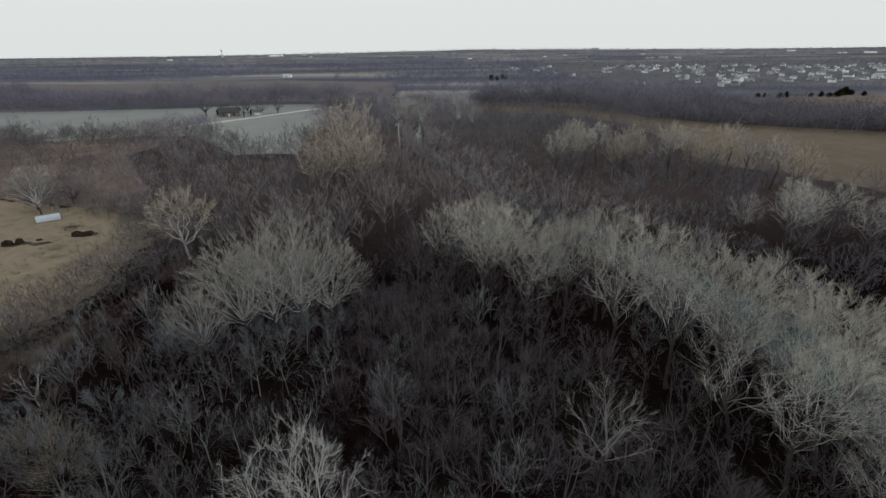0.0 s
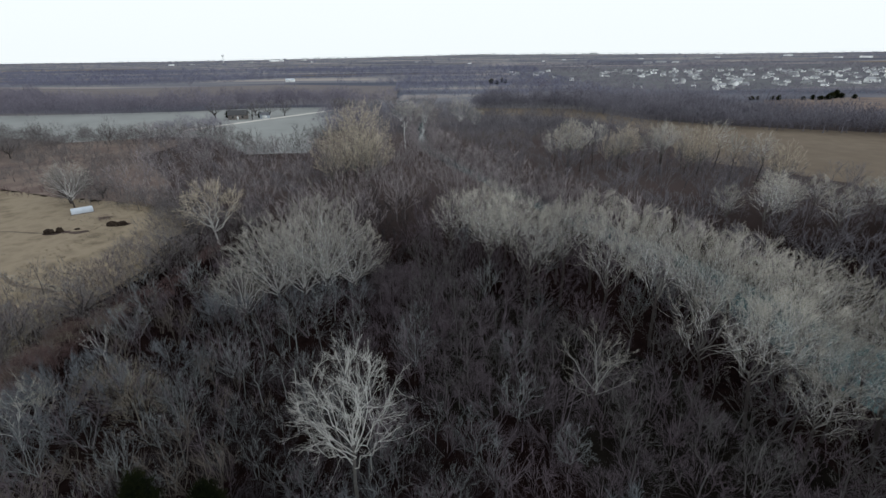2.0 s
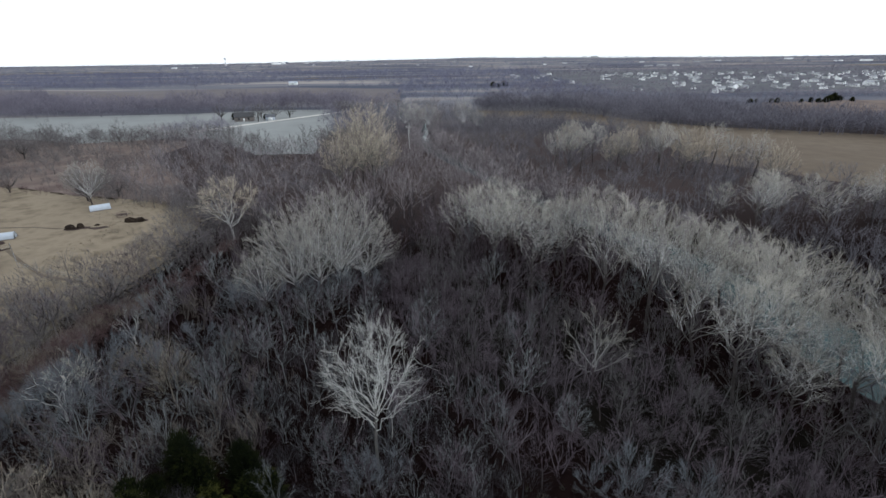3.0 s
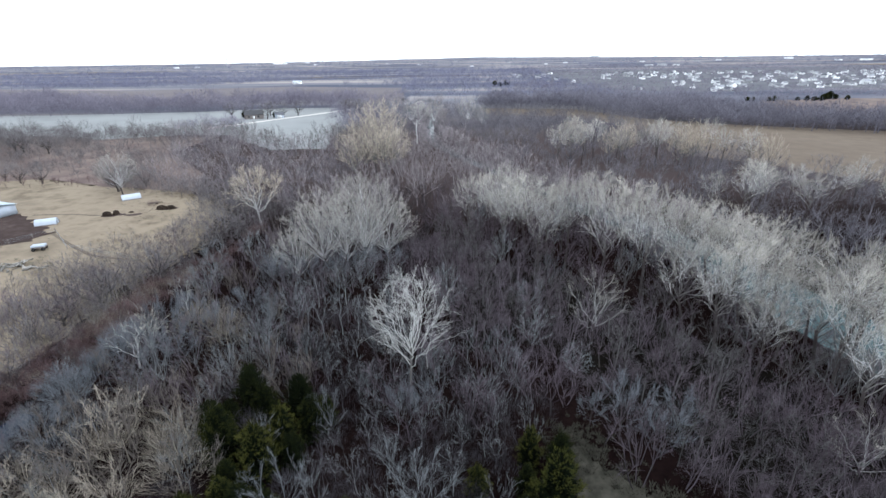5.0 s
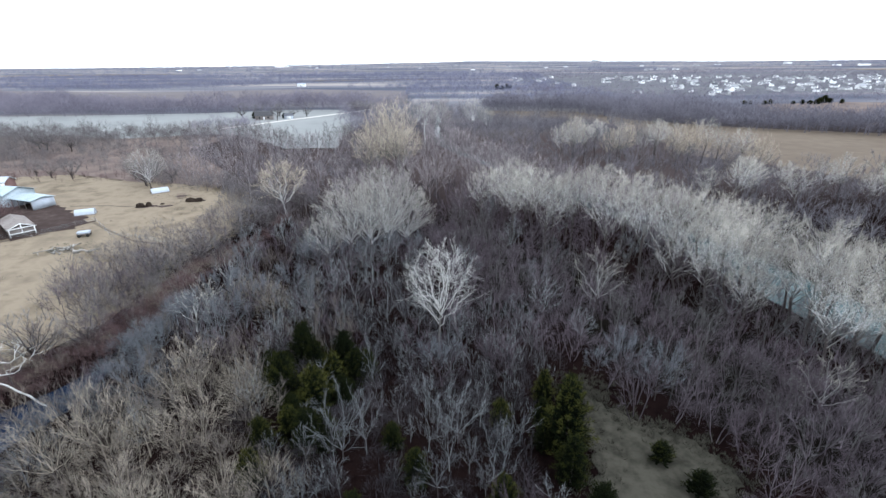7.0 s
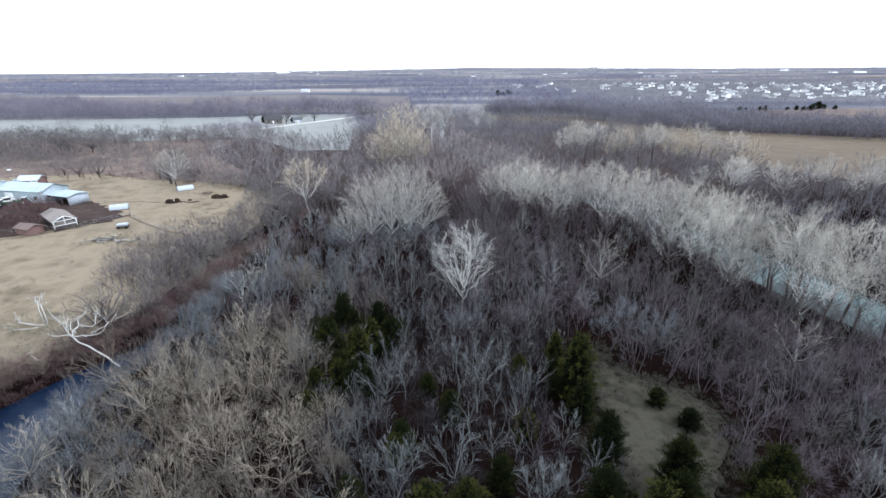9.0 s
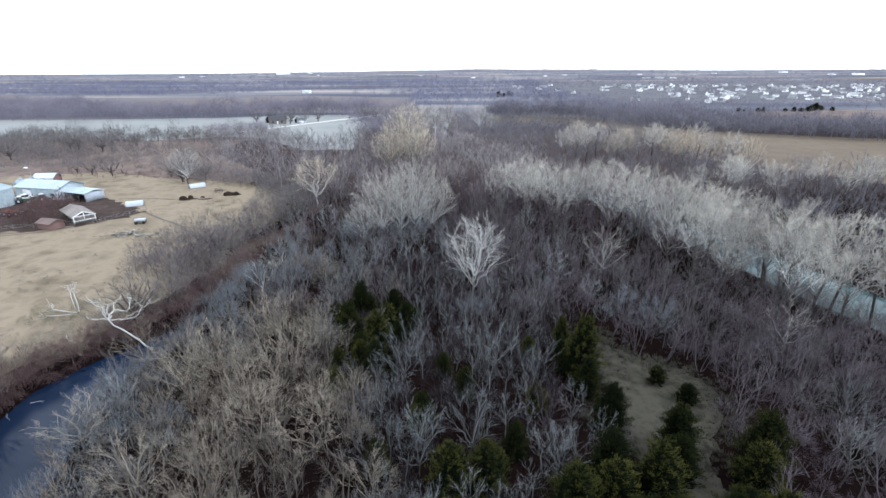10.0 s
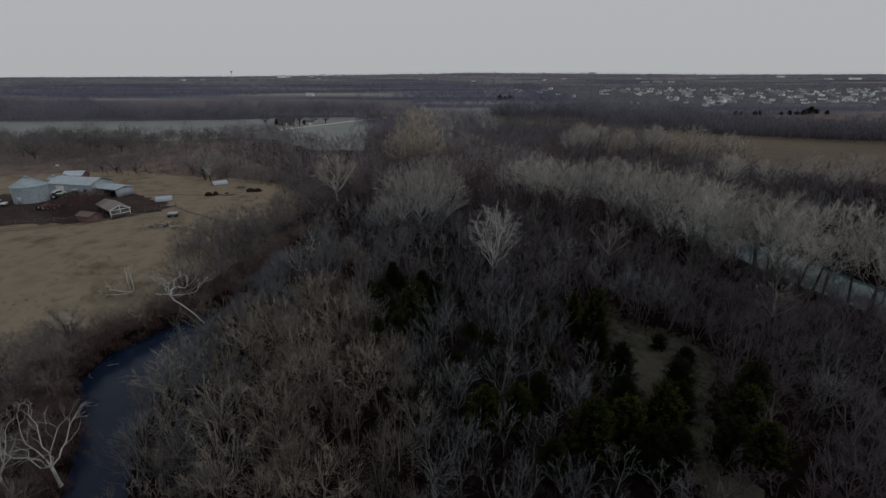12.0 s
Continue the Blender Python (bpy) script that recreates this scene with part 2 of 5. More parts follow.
def tri_mesh(name, v, f, mat, smooth=False):
    me = bpy.data.meshes.new(name)
    me.vertices.add(len(v))
    me.vertices.foreach_set("co", np.ascontiguousarray(v, dtype=np.float32).ravel())
    me.loops.add(3 * len(f))
    me.loops.foreach_set("vertex_index", np.ascontiguousarray(f, dtype=np.int32).ravel())
    me.polygons.add(len(f))
    me.polygons.foreach_set("loop_start", np.arange(0, 3 * len(f), 3, dtype=np.int32))
    me.update(calc_edges=True)
    if smooth:
        me.polygons.foreach_set("use_smooth", np.ones(len(f), dtype=bool))
    me.materials.append(mat)
    return me


def part(name, geo, mat, parent=None, label="", smooth=False, m=None):
    v, f = geo.arrays() if isinstance(geo, Geo) else geo
    ob = new(name, tri_mesh(name, v, f, mat, smooth))
    if parent:
        ob.parent = parent
    if m is not None:
        ob.matrix_basis = m
    return tagged(ob, label)


def thing(name, label, category, group="", m=None):
    ob = new(name)
    ob.empty_display_size = 0.5
    if m is not None:
        ob.matrix_basis = m
    return tagged(ob, label, category, group)


def place(x, y, turn=0.0, s=1.0, sz=None, z=0.0):
    return pose(x, y, z, 0, 0, turn) @ Matrix.Diagonal((s, s, sz or s, 1))


def joined(protos, spots):
    """Many scaled and turned copies of triangle arrays as one pair of arrays. spots: x, y, z, turn, scale, height scale, kind."""
    vs, fs, n = [], [], 0
    for x, y, z, a, s, h, k in spots:
        v, f = protos[int(k) % len(protos)]
        c, q = math.cos(a) * s, math.sin(a) * s
        w = np.empty_like(v)
        w[:, 0] = v[:, 0] * c - v[:, 1] * q + x
        w[:, 1] = v[:, 0] * q + v[:, 1] * c + y
        w[:, 2] = v[:, 2] * h + z
        vs.append(w)
        fs.append(f + n)
        n += len(v)
    return np.concatenate(vs), np.concatenate(fs)


def inside(poly, x, y):
    odd = False
    for (x0, y0), (x1, y1) in zip(poly, poly[1:] + poly[:1]):
        if (y0 > y) != (y1 > y) and x < (x1 - x0) * (y - y0) / (y1 - y0) + x0:
            odd = not odd
    return odd


def to_line(line, x, y):
    """Distance from a point to a broken line."""
    best = 1e9
    for (x0, y0), (x1, y1) in zip(line, line[1:]):
        dx, dy = x1 - x0, y1 - y0
        k = min(1, max(0, ((x - x0) * dx + (y - y0) * dy) / (dx * dx + dy * dy)))
        best = min(best, math.hypot(x - x0 - k * dx, y - y0 - k * dy))
    return best


def scatter(rng, poly, gap, keep=None, most=100000):
    """Uneven points in a polygon, about gap apart."""
    xs, ys = [p[0] for p in poly], [p[1] for p in poly]
    out = []
    nx, ny = int((max(xs) - min(xs)) / gap) + 1, int((max(ys) - min(ys)) / gap) + 1
    for j in range(ny):
        for i in range(nx):
            x = min(xs) + (i + rng.random()) * gap
            y = min(ys) + (j + rng.random()) * gap
            if inside(poly, x, y) and (keep is None or keep(x, y)):
                out.append((x, y))
    rng.shuffle(out)
    return out[:most]


# ---------------------------------------------------------------- the lie of the land
CREEK = [(-40, -120), (-46, -60), (-50, -36), (-53.5, -22), (-58.5, -12), (-63.2, -3), (-64.4, 3), (-62.4, 8), (-58.8, 15), (-54.8, 30), (-54, 50), (-49, 66), (-44, 86), (-40, 112), (-34, 150), (-24, 190), (-14, 205)]
RIVER = [(110, -120), (86, -40), (64, 14), (57, 36), (52, 58), (44, 84), (33, 106), (19, 136), (2, 176), (-11, 214), (-15, 260), (-12, 330), (-40, 430), (-60, 560)]


def creek_half(y):
    return 3.0 if y < -12 else 3.0 + 0.25 * (y + 12) if y < -2 else 5.5 - 0.11 * (y + 2) if y < 13 else max(0.3, 3.85 - 0.33 * (y - 13))


def creek_x(y):
    for (x0, y0), (x1, y1) in zip(CREEK, CREEK[1:]):
        if y0 <= y <= y1:
            return x0 + (x1 - x0) * (y - y0) / (y1 - y0)
    return CREEK[-1][0]


def river_half(y):
    return 7.0 if y < 45 else max(2.2, 7.0 - 0.045 * (y - 45))


def relief(x, y):
    """Height of the ground."""
    z = 0.0
    if -140 < x < 140 and -130 < y < 600:
        a, b = to_line(CREEK, x, y) - creek_half(y), to_line(RIVER, x, y) - river_half(y)
        z -= (2.6 if y < 22 else 1.2) * (1 - min(1, max(0, (a + 0.8) / 2.0))) ** 1.2
        z = min(z, -3.0 * (1 - min(1, max(0, (b + 1.0) / 4.5))) ** 1.3)
    if y > 1200:
        r = min(1, (y - 1200) / 2600)
        z += r * r * (22 * math.exp(-((x - 400) / 1500) ** 2) + 5 * noise.noise((x / 600, y / 600, 3)))
    return z


def graded(lo, hi, step, end, grow=1.22):
    out = list(np.arange(lo, hi + 0.01, step))
    s, a, b = step, lo, hi
    left, right = [], []
    while a > -end:
        s *= grow
        a -= s
        left.append(max(a, -end))
    s = step
    while b < end:
        s *= grow
        b += s
        right.append(min(b, end))
    return left[::-1] + out + right


def land_material():
    """Leaf litter toned for tree shade in the bottomland, haze-blued grey-brown country past the river woods."""
    m = M["litter"]
    n, l = m.node_tree.nodes, m.node_tree.links
    b = n["Principled BSDF"]
    near = b.inputs["Base Color"].links[0].from_socket
    geo = n.new("ShaderNodeNewGeometry")
    sep = n.new("ShaderNodeSeparateXYZ")
    l.new(geo.outputs["Position"], sep.inputs[0])
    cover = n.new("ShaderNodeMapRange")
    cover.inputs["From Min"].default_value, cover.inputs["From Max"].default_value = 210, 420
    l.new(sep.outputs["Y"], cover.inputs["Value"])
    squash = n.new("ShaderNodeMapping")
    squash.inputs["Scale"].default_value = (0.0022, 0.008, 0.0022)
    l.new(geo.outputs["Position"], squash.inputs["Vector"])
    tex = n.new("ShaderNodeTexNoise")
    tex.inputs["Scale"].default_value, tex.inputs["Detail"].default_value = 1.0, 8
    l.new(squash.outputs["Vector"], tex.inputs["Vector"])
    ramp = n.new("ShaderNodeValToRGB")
    # the blue stops put distance haze into the ground colour
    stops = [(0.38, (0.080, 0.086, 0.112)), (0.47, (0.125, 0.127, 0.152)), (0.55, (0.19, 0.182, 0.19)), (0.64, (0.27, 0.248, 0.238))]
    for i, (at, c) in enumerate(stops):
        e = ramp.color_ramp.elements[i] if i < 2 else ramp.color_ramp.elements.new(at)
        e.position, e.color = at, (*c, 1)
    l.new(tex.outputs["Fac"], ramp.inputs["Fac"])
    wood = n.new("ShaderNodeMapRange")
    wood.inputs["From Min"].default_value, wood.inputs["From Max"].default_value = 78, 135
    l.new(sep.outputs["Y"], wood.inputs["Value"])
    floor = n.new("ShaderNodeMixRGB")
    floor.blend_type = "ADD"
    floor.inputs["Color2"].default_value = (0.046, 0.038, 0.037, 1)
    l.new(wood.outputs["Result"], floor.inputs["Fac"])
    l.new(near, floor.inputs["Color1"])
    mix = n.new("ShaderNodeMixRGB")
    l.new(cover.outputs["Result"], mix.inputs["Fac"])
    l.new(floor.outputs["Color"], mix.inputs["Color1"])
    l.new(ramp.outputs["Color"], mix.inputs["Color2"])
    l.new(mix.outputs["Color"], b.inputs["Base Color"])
    return m


def build_ground():
    xs, ys = graded(-80, 90, 1.7, 4700), graded(-40, 240, 1.9, 4800)
    v = np.array([(x, y, relief(x, y)) for y in ys for x in xs], dtype=np.float32)
    nx, ny = len(xs), len(ys)
    i = (np.arange(ny - 1)[:, None] * nx + np.arange(nx - 1)[None, :]).ravel()
    f = np.concatenate([np.stack([i, i + 1, i + nx + 1], 1), np.stack([i, i + nx + 1, i + nx], 1)])
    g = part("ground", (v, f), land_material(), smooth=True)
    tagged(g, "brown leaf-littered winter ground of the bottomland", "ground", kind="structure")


build_ground()


def ribbon(name, line, half, z, mat, label, category="water"):
    g = Geo()
    pts = [Vector((*p, z)) for p in line]
    side = []
    for i, p in enumerate(pts):
        d = (pts[min(i + 1, len(pts) - 1)] - pts[max(0, i - 1)]).normalized()
        side.append(Vector((-d.y, d.x, 0)) * (half(p.y) + 0.9 if callable(half) else half))
    for i in range(len(pts) - 1):
        g.quad(pts[i] - side[i], pts[i + 1] - side[i + 1], pts[i + 1] + side[i + 1], pts[i] + side[i])
    return tagged(part(name, g, mat), label, category, kind="structure")


ribbon("water", CREEK, creek_half, -1.45, M["creek"], "still dark creek water between muddy banks")
ribbon("water", RIVER, river_half, -1.9, M["river"], "murky teal river water behind the bank trees")


def patch(name, poly, mat, label, category, z=0.05, wobble=0.9, step=1.6, seed=1):
    """A flat sheet over the ground with an uneven edge."""
    rng = random.Random(seed)
    edge = []
    for (x0, y0), (x1, y1) in zip(poly, poly[1:] + poly[:1]):
        n = max(1, int(math.hypot(x1 - x0, y1 - y0) / step))
        for k in range(n):
            edge.append((x0 + (x1 - x0) * k / n + rng.uniform(-wobble, wobble), y0 + (y1 - y0) * k / n + rng.uniform(-wobble, wobble)))
    bm = bmesh.new()
    bm.faces.new([bm.verts.new((x, y, z)) for x, y in edge])
    bmesh.ops.triangulate(bm, faces=bm.faces[:])
    bmesh.ops.recalc_face_normals(bm, faces=bm.faces[:])
    me = bpy.data.meshes.new(name)
    bm.to_mesh(me)
    bm.free()
    if me.polygons[0].normal.z < 0:
        me.flip_normals()
    me.materials.append(mat)
    return tagged(new(name, me), label, category, kind="structure")


PASTURE = [(-77, 0), (-73, 8), (-67, 20), (-64, 34), (-66, 55), (-62, 72), (-66, 98), (-76, 112), (-92, 121), (-118, 128), (-150, 140), (-190, 132), (-230, 100), (-220, 20), (-160, -30), (-92, -24), (-82, -12)]
patch("pasture", PASTURE, M["pasture"], "dry tan winter pasture grazed short", "pasture")
patch("bank_verge", [(-80, -18), (-73.5, -5), (-72, 4), (-67.5, 12), (-63.5, 18), (-65, 21), (-70.5, 14), (-75.5, 4), (-78, -4)], M["bank"], "trampled red-brown soil above the creek bank", "soil", z=0.06, wobble=1.2, seed=15)
patch("meadow", [(-86, 116), (-84, 124), (-92, 142), (-112, 168), (-130, 190), (-128, 232), (-176, 242), (-200, 240), (-330, 244), (-330, 110), (-230, 96), (-160, 128), (-118, 122)], M["meadow"], "pinkish-tan weedy meadow behind the farmyard", "pasture", z=0.04, seed=2)
patch("crop_field", [(-600, 215), (-232, 246), (-188, 229), (-150, 243), (-124, 240), (-86, 193), (-60, 194), (-66, 232), (-62, 300), (-82, 350), (-96, 384), (-138, 386), (-200, 366), (-306, 354), (-600, 356)], M["frost"], "pale grey-green winter crop field", "field", seed=3)
patch("stubble_field", [(22, 364), (24, 320), (74, 306), (96, 270), (100, 226), (94, 168), (112, 150), (146, 100), (340, 40), (350, 170), (206, 230), (174, 246), (145, 264), (120, 290), (92, 350)], M["stubble"], "brown harvested stubble field", "field", seed=4)
patch("tilled_field", [(-900, 600), (-462, 525), (-360, 470), (-278, 426), (-216, 446), (-154, 484), (-46, 440), (-58, 640), (-226, 712), (-440, 668), (-640, 720), (-900, 860)], M["tilled"], "bare brown tilled field", "field", seed=5)
patch("far_pasture", [(202, 300), (228, 266), (420, 186), (620, 190), (620, 330), (345, 410), (262, 396)], M["meadow"], "dry tan field beside the suburb", "field", seed=6)
patch("clearing", [(6.2, 15), (9, 14.5), (9.5, 12), (13, 8.5), (17, 7), (19.5, 2), (17, -4), (13, -10), (11.5, -26), (6, -26), (7, -14), (3, -5), (6, 3), (6, 11)], M["clearing"], "grassy clearing with thin olive grass", "grass", wobble=0.55, step=0.8, seed=7)
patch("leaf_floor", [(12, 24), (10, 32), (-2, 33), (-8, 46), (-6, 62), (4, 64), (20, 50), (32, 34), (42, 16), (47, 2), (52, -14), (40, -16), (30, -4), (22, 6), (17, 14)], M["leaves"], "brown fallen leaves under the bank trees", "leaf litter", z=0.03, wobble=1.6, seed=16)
patch("barnyard", [(-100, 82.5), (-109, 71), (-120, 66), (-135, 64.5), (-168, 61), (-168, 100), (-140, 106), (-120, 98), (-112, 90)], M["mud"], "trampled dark barnyard mud", "yard", z=0.09, wobble=1.4, seed=8)
for trail in ([(-101, 83), (-92, 76), (-82, 69), (-72, 66)], [(-104, 78), (-114, 68.5), (-128, 63), (-150, 58), (-175, 54)], [(-106, 74.5), (-116, 66), (-130, 60.5), (-152, 55)], [(-118, 98), (-108, 98.5), (-100, 97), (-90, 98)]):
    ribbon("track", trail, 0.4, 0.07, M["trail"], "worn muddy vehicle track over the pasture", "track")
ribbon("road", [(-150, 266), (-141.5, 278), (-118, 313), (-97, 344), (-70, 385)], 2.6, 0.1, M["gravel"], "pale gravel road along the crop field", "road")


# ---------------------------------------------------------------- trees
def bent(rng, p, d, length, segs, jitter, up):
    pts = [p.copy()]
    for _ in range(segs):
        d = (d + Vector((rng.gauss(0, jitter), rng.gauss(0, jitter), rng.gauss(0, jitter) + up))).normalized()
        p = p + d * (length / segs)
        pts.append(p.copy())
    return pts


def along(pts, u):
    k = min(len(pts) - 2, int(u * (len(pts) - 1)))
    w = u * (len(pts) - 1) - k
    return pts[k].lerp(pts[k + 1], w), (pts[k + 1] - pts[k]).normalized()


def tilt_off(rng, d, lo, hi):
    axis = d.cross(Vector((rng.gauss(0, 1), rng.gauss(0, 1), rng.gauss(0, 1))))
    if axis.length < 1e-4:
        axis = Vector((1, 0, 0))
    return (Matrix.Rotation(radians(rng.uniform(lo, hi)), 3, axis.normalized()) @ d).normalized()


def fan_geo(seed, height, clear, radius, fork, limbs=9, n2=7, n3=4, twigs=3, r0=0.25, lr=0.5, tw=0.014, tl=1.0, low=-0.2, jit=0.1, bow=0.0, rise=0.25, loose=0.25, sides=4, mid=0.4):
    """A tree whose limbs fan out to a rounded crown between the heights clear and height: trunk, twigs, boughs, limbs."""
    rng = random.Random(seed)
    wood, crown, boughs, limb_list = Geo(), Geo(), Geo(), []
    zc = clear + mid * (height - clear)
    centre = Vector((0, 0, zc))

    def shell(d, k):
        return Vector((d.x * radius * k, d.y * radius * k, zc + d.z * (height - zc if d.z > 0 else zc - clear) * k))

    tr = bent(rng, Vector((0, 0, -0.5)), Vector((rng.gauss(0, 0.05), rng.gauss(0, 0.05), 1)).normalized(), fork + 0.5, 4, 0.05, 0.05)
    wood.tube(tr, [r0 * 1.3, r0, r0 * 0.93, r0 * 0.88, r0 * 0.8], 7 if sides > 3 else 4)
    a0 = rng.uniform(0, 6.28)
    for i in range(limbs):
        cz = 1 - (1 - low) * (i + 0.5) / limbs
        az, flat = a0 + i * 2.4 + rng.uniform(-0.35, 0.35), math.sqrt(1 - cz * cz)
        p, _ = along(tr, 0.99 - 0.4 * rng.random() * i / limbs)
        end = shell(Vector((flat * math.cos(az), flat * math.sin(az), cz)), rng.uniform(0.86, 0.98))
        L = (end - p).length
        bend = p.lerp(end, 0.5) + Vector((rng.gauss(0, 0.06) * L, rng.gauss(0, 0.06) * L, bow * L))
        lp = []
        for k in range(7):
            u = k / 6
            q = p * (1 - u) ** 2 + bend * 2 * u * (1 - u) + end * u * u
            lp.append(q + Vector((rng.gauss(0, 1), rng.gauss(0, 1), rng.gauss(0, 1))) * (jit * L / 6 if 0 < k else 0))
        r1 = r0 * lr * rng.uniform(0.7, 1.1)
        limb_list.append(Geo())
        limb_list[-1].tube(lp, [r1 * (1 - 0.86 * k / 6) for k in range(7)], sides)
        for j in range(n2):
            u = 0.28 + 0.71 * (j + rng.random()) / n2
            p2, d2 = along(lp, min(u, 0.99))
            q = Vector((p2.x / radius, p2.y / radius, (p2.z - zc) / (height - zc))) + d2 * 0.5 + Vector((rng.gauss(0, loose), rng.gauss(0, loose), rng.gauss(0, loose)))
            q.z = max(q.z, low)
            reach = shell(q.normalized(), rng.uniform(0.88, 1.0)) - p2
            L2 = max(0.12 * L, min(reach.length, 0.6 * L)) * rng.uniform(0.7, 1.05)
            d2 = (reach.normalized() + tilt_off(rng, d2, 10, 40) * 0.7).normalized()
            bp = bent(rng, p2, d2, L2, 3, jit * 1.4, rise * 0.25)
            r2 = max(tw * 1.6, r1 * (1 - 0.8 * u) * (0.58 if j % 3 == 0 else 0.36))
            boughs.tube(bp, [r2, r2 * 0.75, r2 * 0.5, r2 * 0.25], 3, False)
            for k in range(n3):
                p3, d3 = along(bp, min(0.99, 0.2 + 0.8 * (k + rng.random()) / n3))
                high = (p3.z - clear) / (height - clear)
                full = 0.26 + 0.74 * min(1, max(0, (high - 0.38) / 0.34))
                if rng.random() > 0.3 + 0.7 * full:
                    continue
                out = (p3 - centre).normalized()
                d3 = (tilt_off(rng, d3, 18, 50) + out * 0.5 + Vector((0, 0, rise))).normalized()
                L3 = tl * rng.uniform(0.8, 1.6)
                crown.spike(p3, d3, L3, max(tw * 1.25, r2 * 0.32))
                for _ in range(round(twigs * full + rng.uniform(-0.4, 0.4))):
                    d4 = (tilt_off(rng, d3, 15, 52) + out * 0.2 + Vector((0, 0, rise))).normalized()
                    crown.spike(p3 + d3 * L3 * rng.uniform(0.12, 0.8), d4, tl * rng.uniform(0.45, 1.0), tw)
    return wood, crown, boughs, limb_list


def tree(name, label, category, group, m, bark, twig, limb=None, bough=None, **shape):
    t = thing(name, label, category, group, m)
    wood, crown, boughs, limb_list = fan_geo(**shape)
    part("trunk", wood, bark, t, smooth=True)
    if bough:
        tagged(part("branchwork", boughs, bough, t), kind="stuff")
    else:
        crown.join(boughs)
    for g in limb_list:
        part("limb", g, bark if limb is None else limb, t, smooth=True)
    part("crown", crown, twig, t)
    return t


def whole(**shape):
    """All of a tree as one pair of arrays, for joined stands."""
    wood, crown, boughs, limb_list = fan_geo(**shape)
    vs, fs, n = [], [], 0
    for g in (wood, crown, boughs, *limb_list):
        v, f = g.arrays()
        vs.append(v)
        fs.append(f + n)
        n += len(v)
    return np.concatenate(vs), np.concatenate(fs)


def stand(protos, spots):
    """Copies of the trees at spots (x, y, turn, scale, height scale, kind)."""
    for x, y, a, s, h, k in spots:
        copy_thing(protos[int(k) % len(protos)], place(x, y, a, s, h, relief(x, y)))


R = random.Random(7)

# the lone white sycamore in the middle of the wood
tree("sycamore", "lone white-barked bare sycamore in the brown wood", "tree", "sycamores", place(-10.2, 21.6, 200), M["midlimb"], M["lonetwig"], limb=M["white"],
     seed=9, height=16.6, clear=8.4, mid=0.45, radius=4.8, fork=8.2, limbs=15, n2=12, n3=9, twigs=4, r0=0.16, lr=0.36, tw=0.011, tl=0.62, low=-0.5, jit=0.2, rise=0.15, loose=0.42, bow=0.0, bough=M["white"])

young = tree("sycamore", "small pale grey bare sycamore before the bank trees", "tree", "sycamores", place(14.8, 33.5, 80), M["darkbark"], M["pale"], limb=M["midbough"],
             seed=11, height=11.0, clear=4.0, radius=4.2, fork=3.6, limbs=8, n2=9, n3=5, twigs=3, r0=0.14, lr=0.5, tw=0.012, tl=0.7, low=-0.3, jit=0.17, rise=0.2, bough=M["midbough"])
for x, y, s in ((-45.9, 30, 0.75), (32.5, 9, 0.75)):
    copy_thing(young, place(x, y, R.uniform(0, 360), s, s))

# pale cottonwoods along the river bank and the great dome
PALE = "pale grey bare cottonwood with upswept twigs"
# greyer limbs under pale twigs put the lower crown's shade into the bark
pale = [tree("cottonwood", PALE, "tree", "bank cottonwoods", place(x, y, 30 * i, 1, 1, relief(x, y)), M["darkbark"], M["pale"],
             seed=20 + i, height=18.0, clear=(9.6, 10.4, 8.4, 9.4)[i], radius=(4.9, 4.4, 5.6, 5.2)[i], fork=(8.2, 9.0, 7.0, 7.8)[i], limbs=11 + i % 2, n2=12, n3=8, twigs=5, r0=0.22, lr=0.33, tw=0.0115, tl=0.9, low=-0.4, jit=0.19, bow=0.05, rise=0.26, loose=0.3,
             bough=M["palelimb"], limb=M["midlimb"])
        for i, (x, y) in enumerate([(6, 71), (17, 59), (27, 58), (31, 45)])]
ROW = [(38, 29, 0.85), (41, 26, 0.95), (45, 33, 0.9), (45, 21, 0.85), (49, 14, 0.95), (42, 16, 0.8), (37, 14.3, 0.9), (11, 68, 1.0), (0, 76, 0.85), (22, 54, 0.95), (23, 63, 1.0), (34, 52, 0.95), (27, 47, 1.0), (36, 40, 1.0), (30, 38, 0.9), (41, 35, 1.0), (36, 31, 0.9),
       (44, 27, 1.0), (39, 21, 0.95), (47, 20, 1.0), (44, 14, 0.9), (51, 12, 1.0), (48, 5, 0.95), (55, 3, 1.0), (52, -8, 0.9), (58, -6, 1), (60, -18, 0.95), (14, 62, 0.9), (40, 43, 0.9), (31, 31, 0.85), (9, 77, 0.9), (18, 67, 0.95), (33, 25, 0.75), (38, 47, 0.95), (43, 42, 0.9), (28, 55, 0.95), (5, 76, 0.9), (12, 59, 0.9), (6, 66, 0.85), (9, 72, 0.9), (33.5, 45, 0.9), (49, 30, 0.85), (36, 34, 0.9), (43, 24.5, 0.9), (46, 8, 0.9), (39, 37, 0.95)]
stand(pale, [(x, y, R.uniform(0, 360), s * R.uniform(0.85, 1.08), s * R.uniform(0.82, 1.1), R.randrange(4)) for x, y, s in ROW])
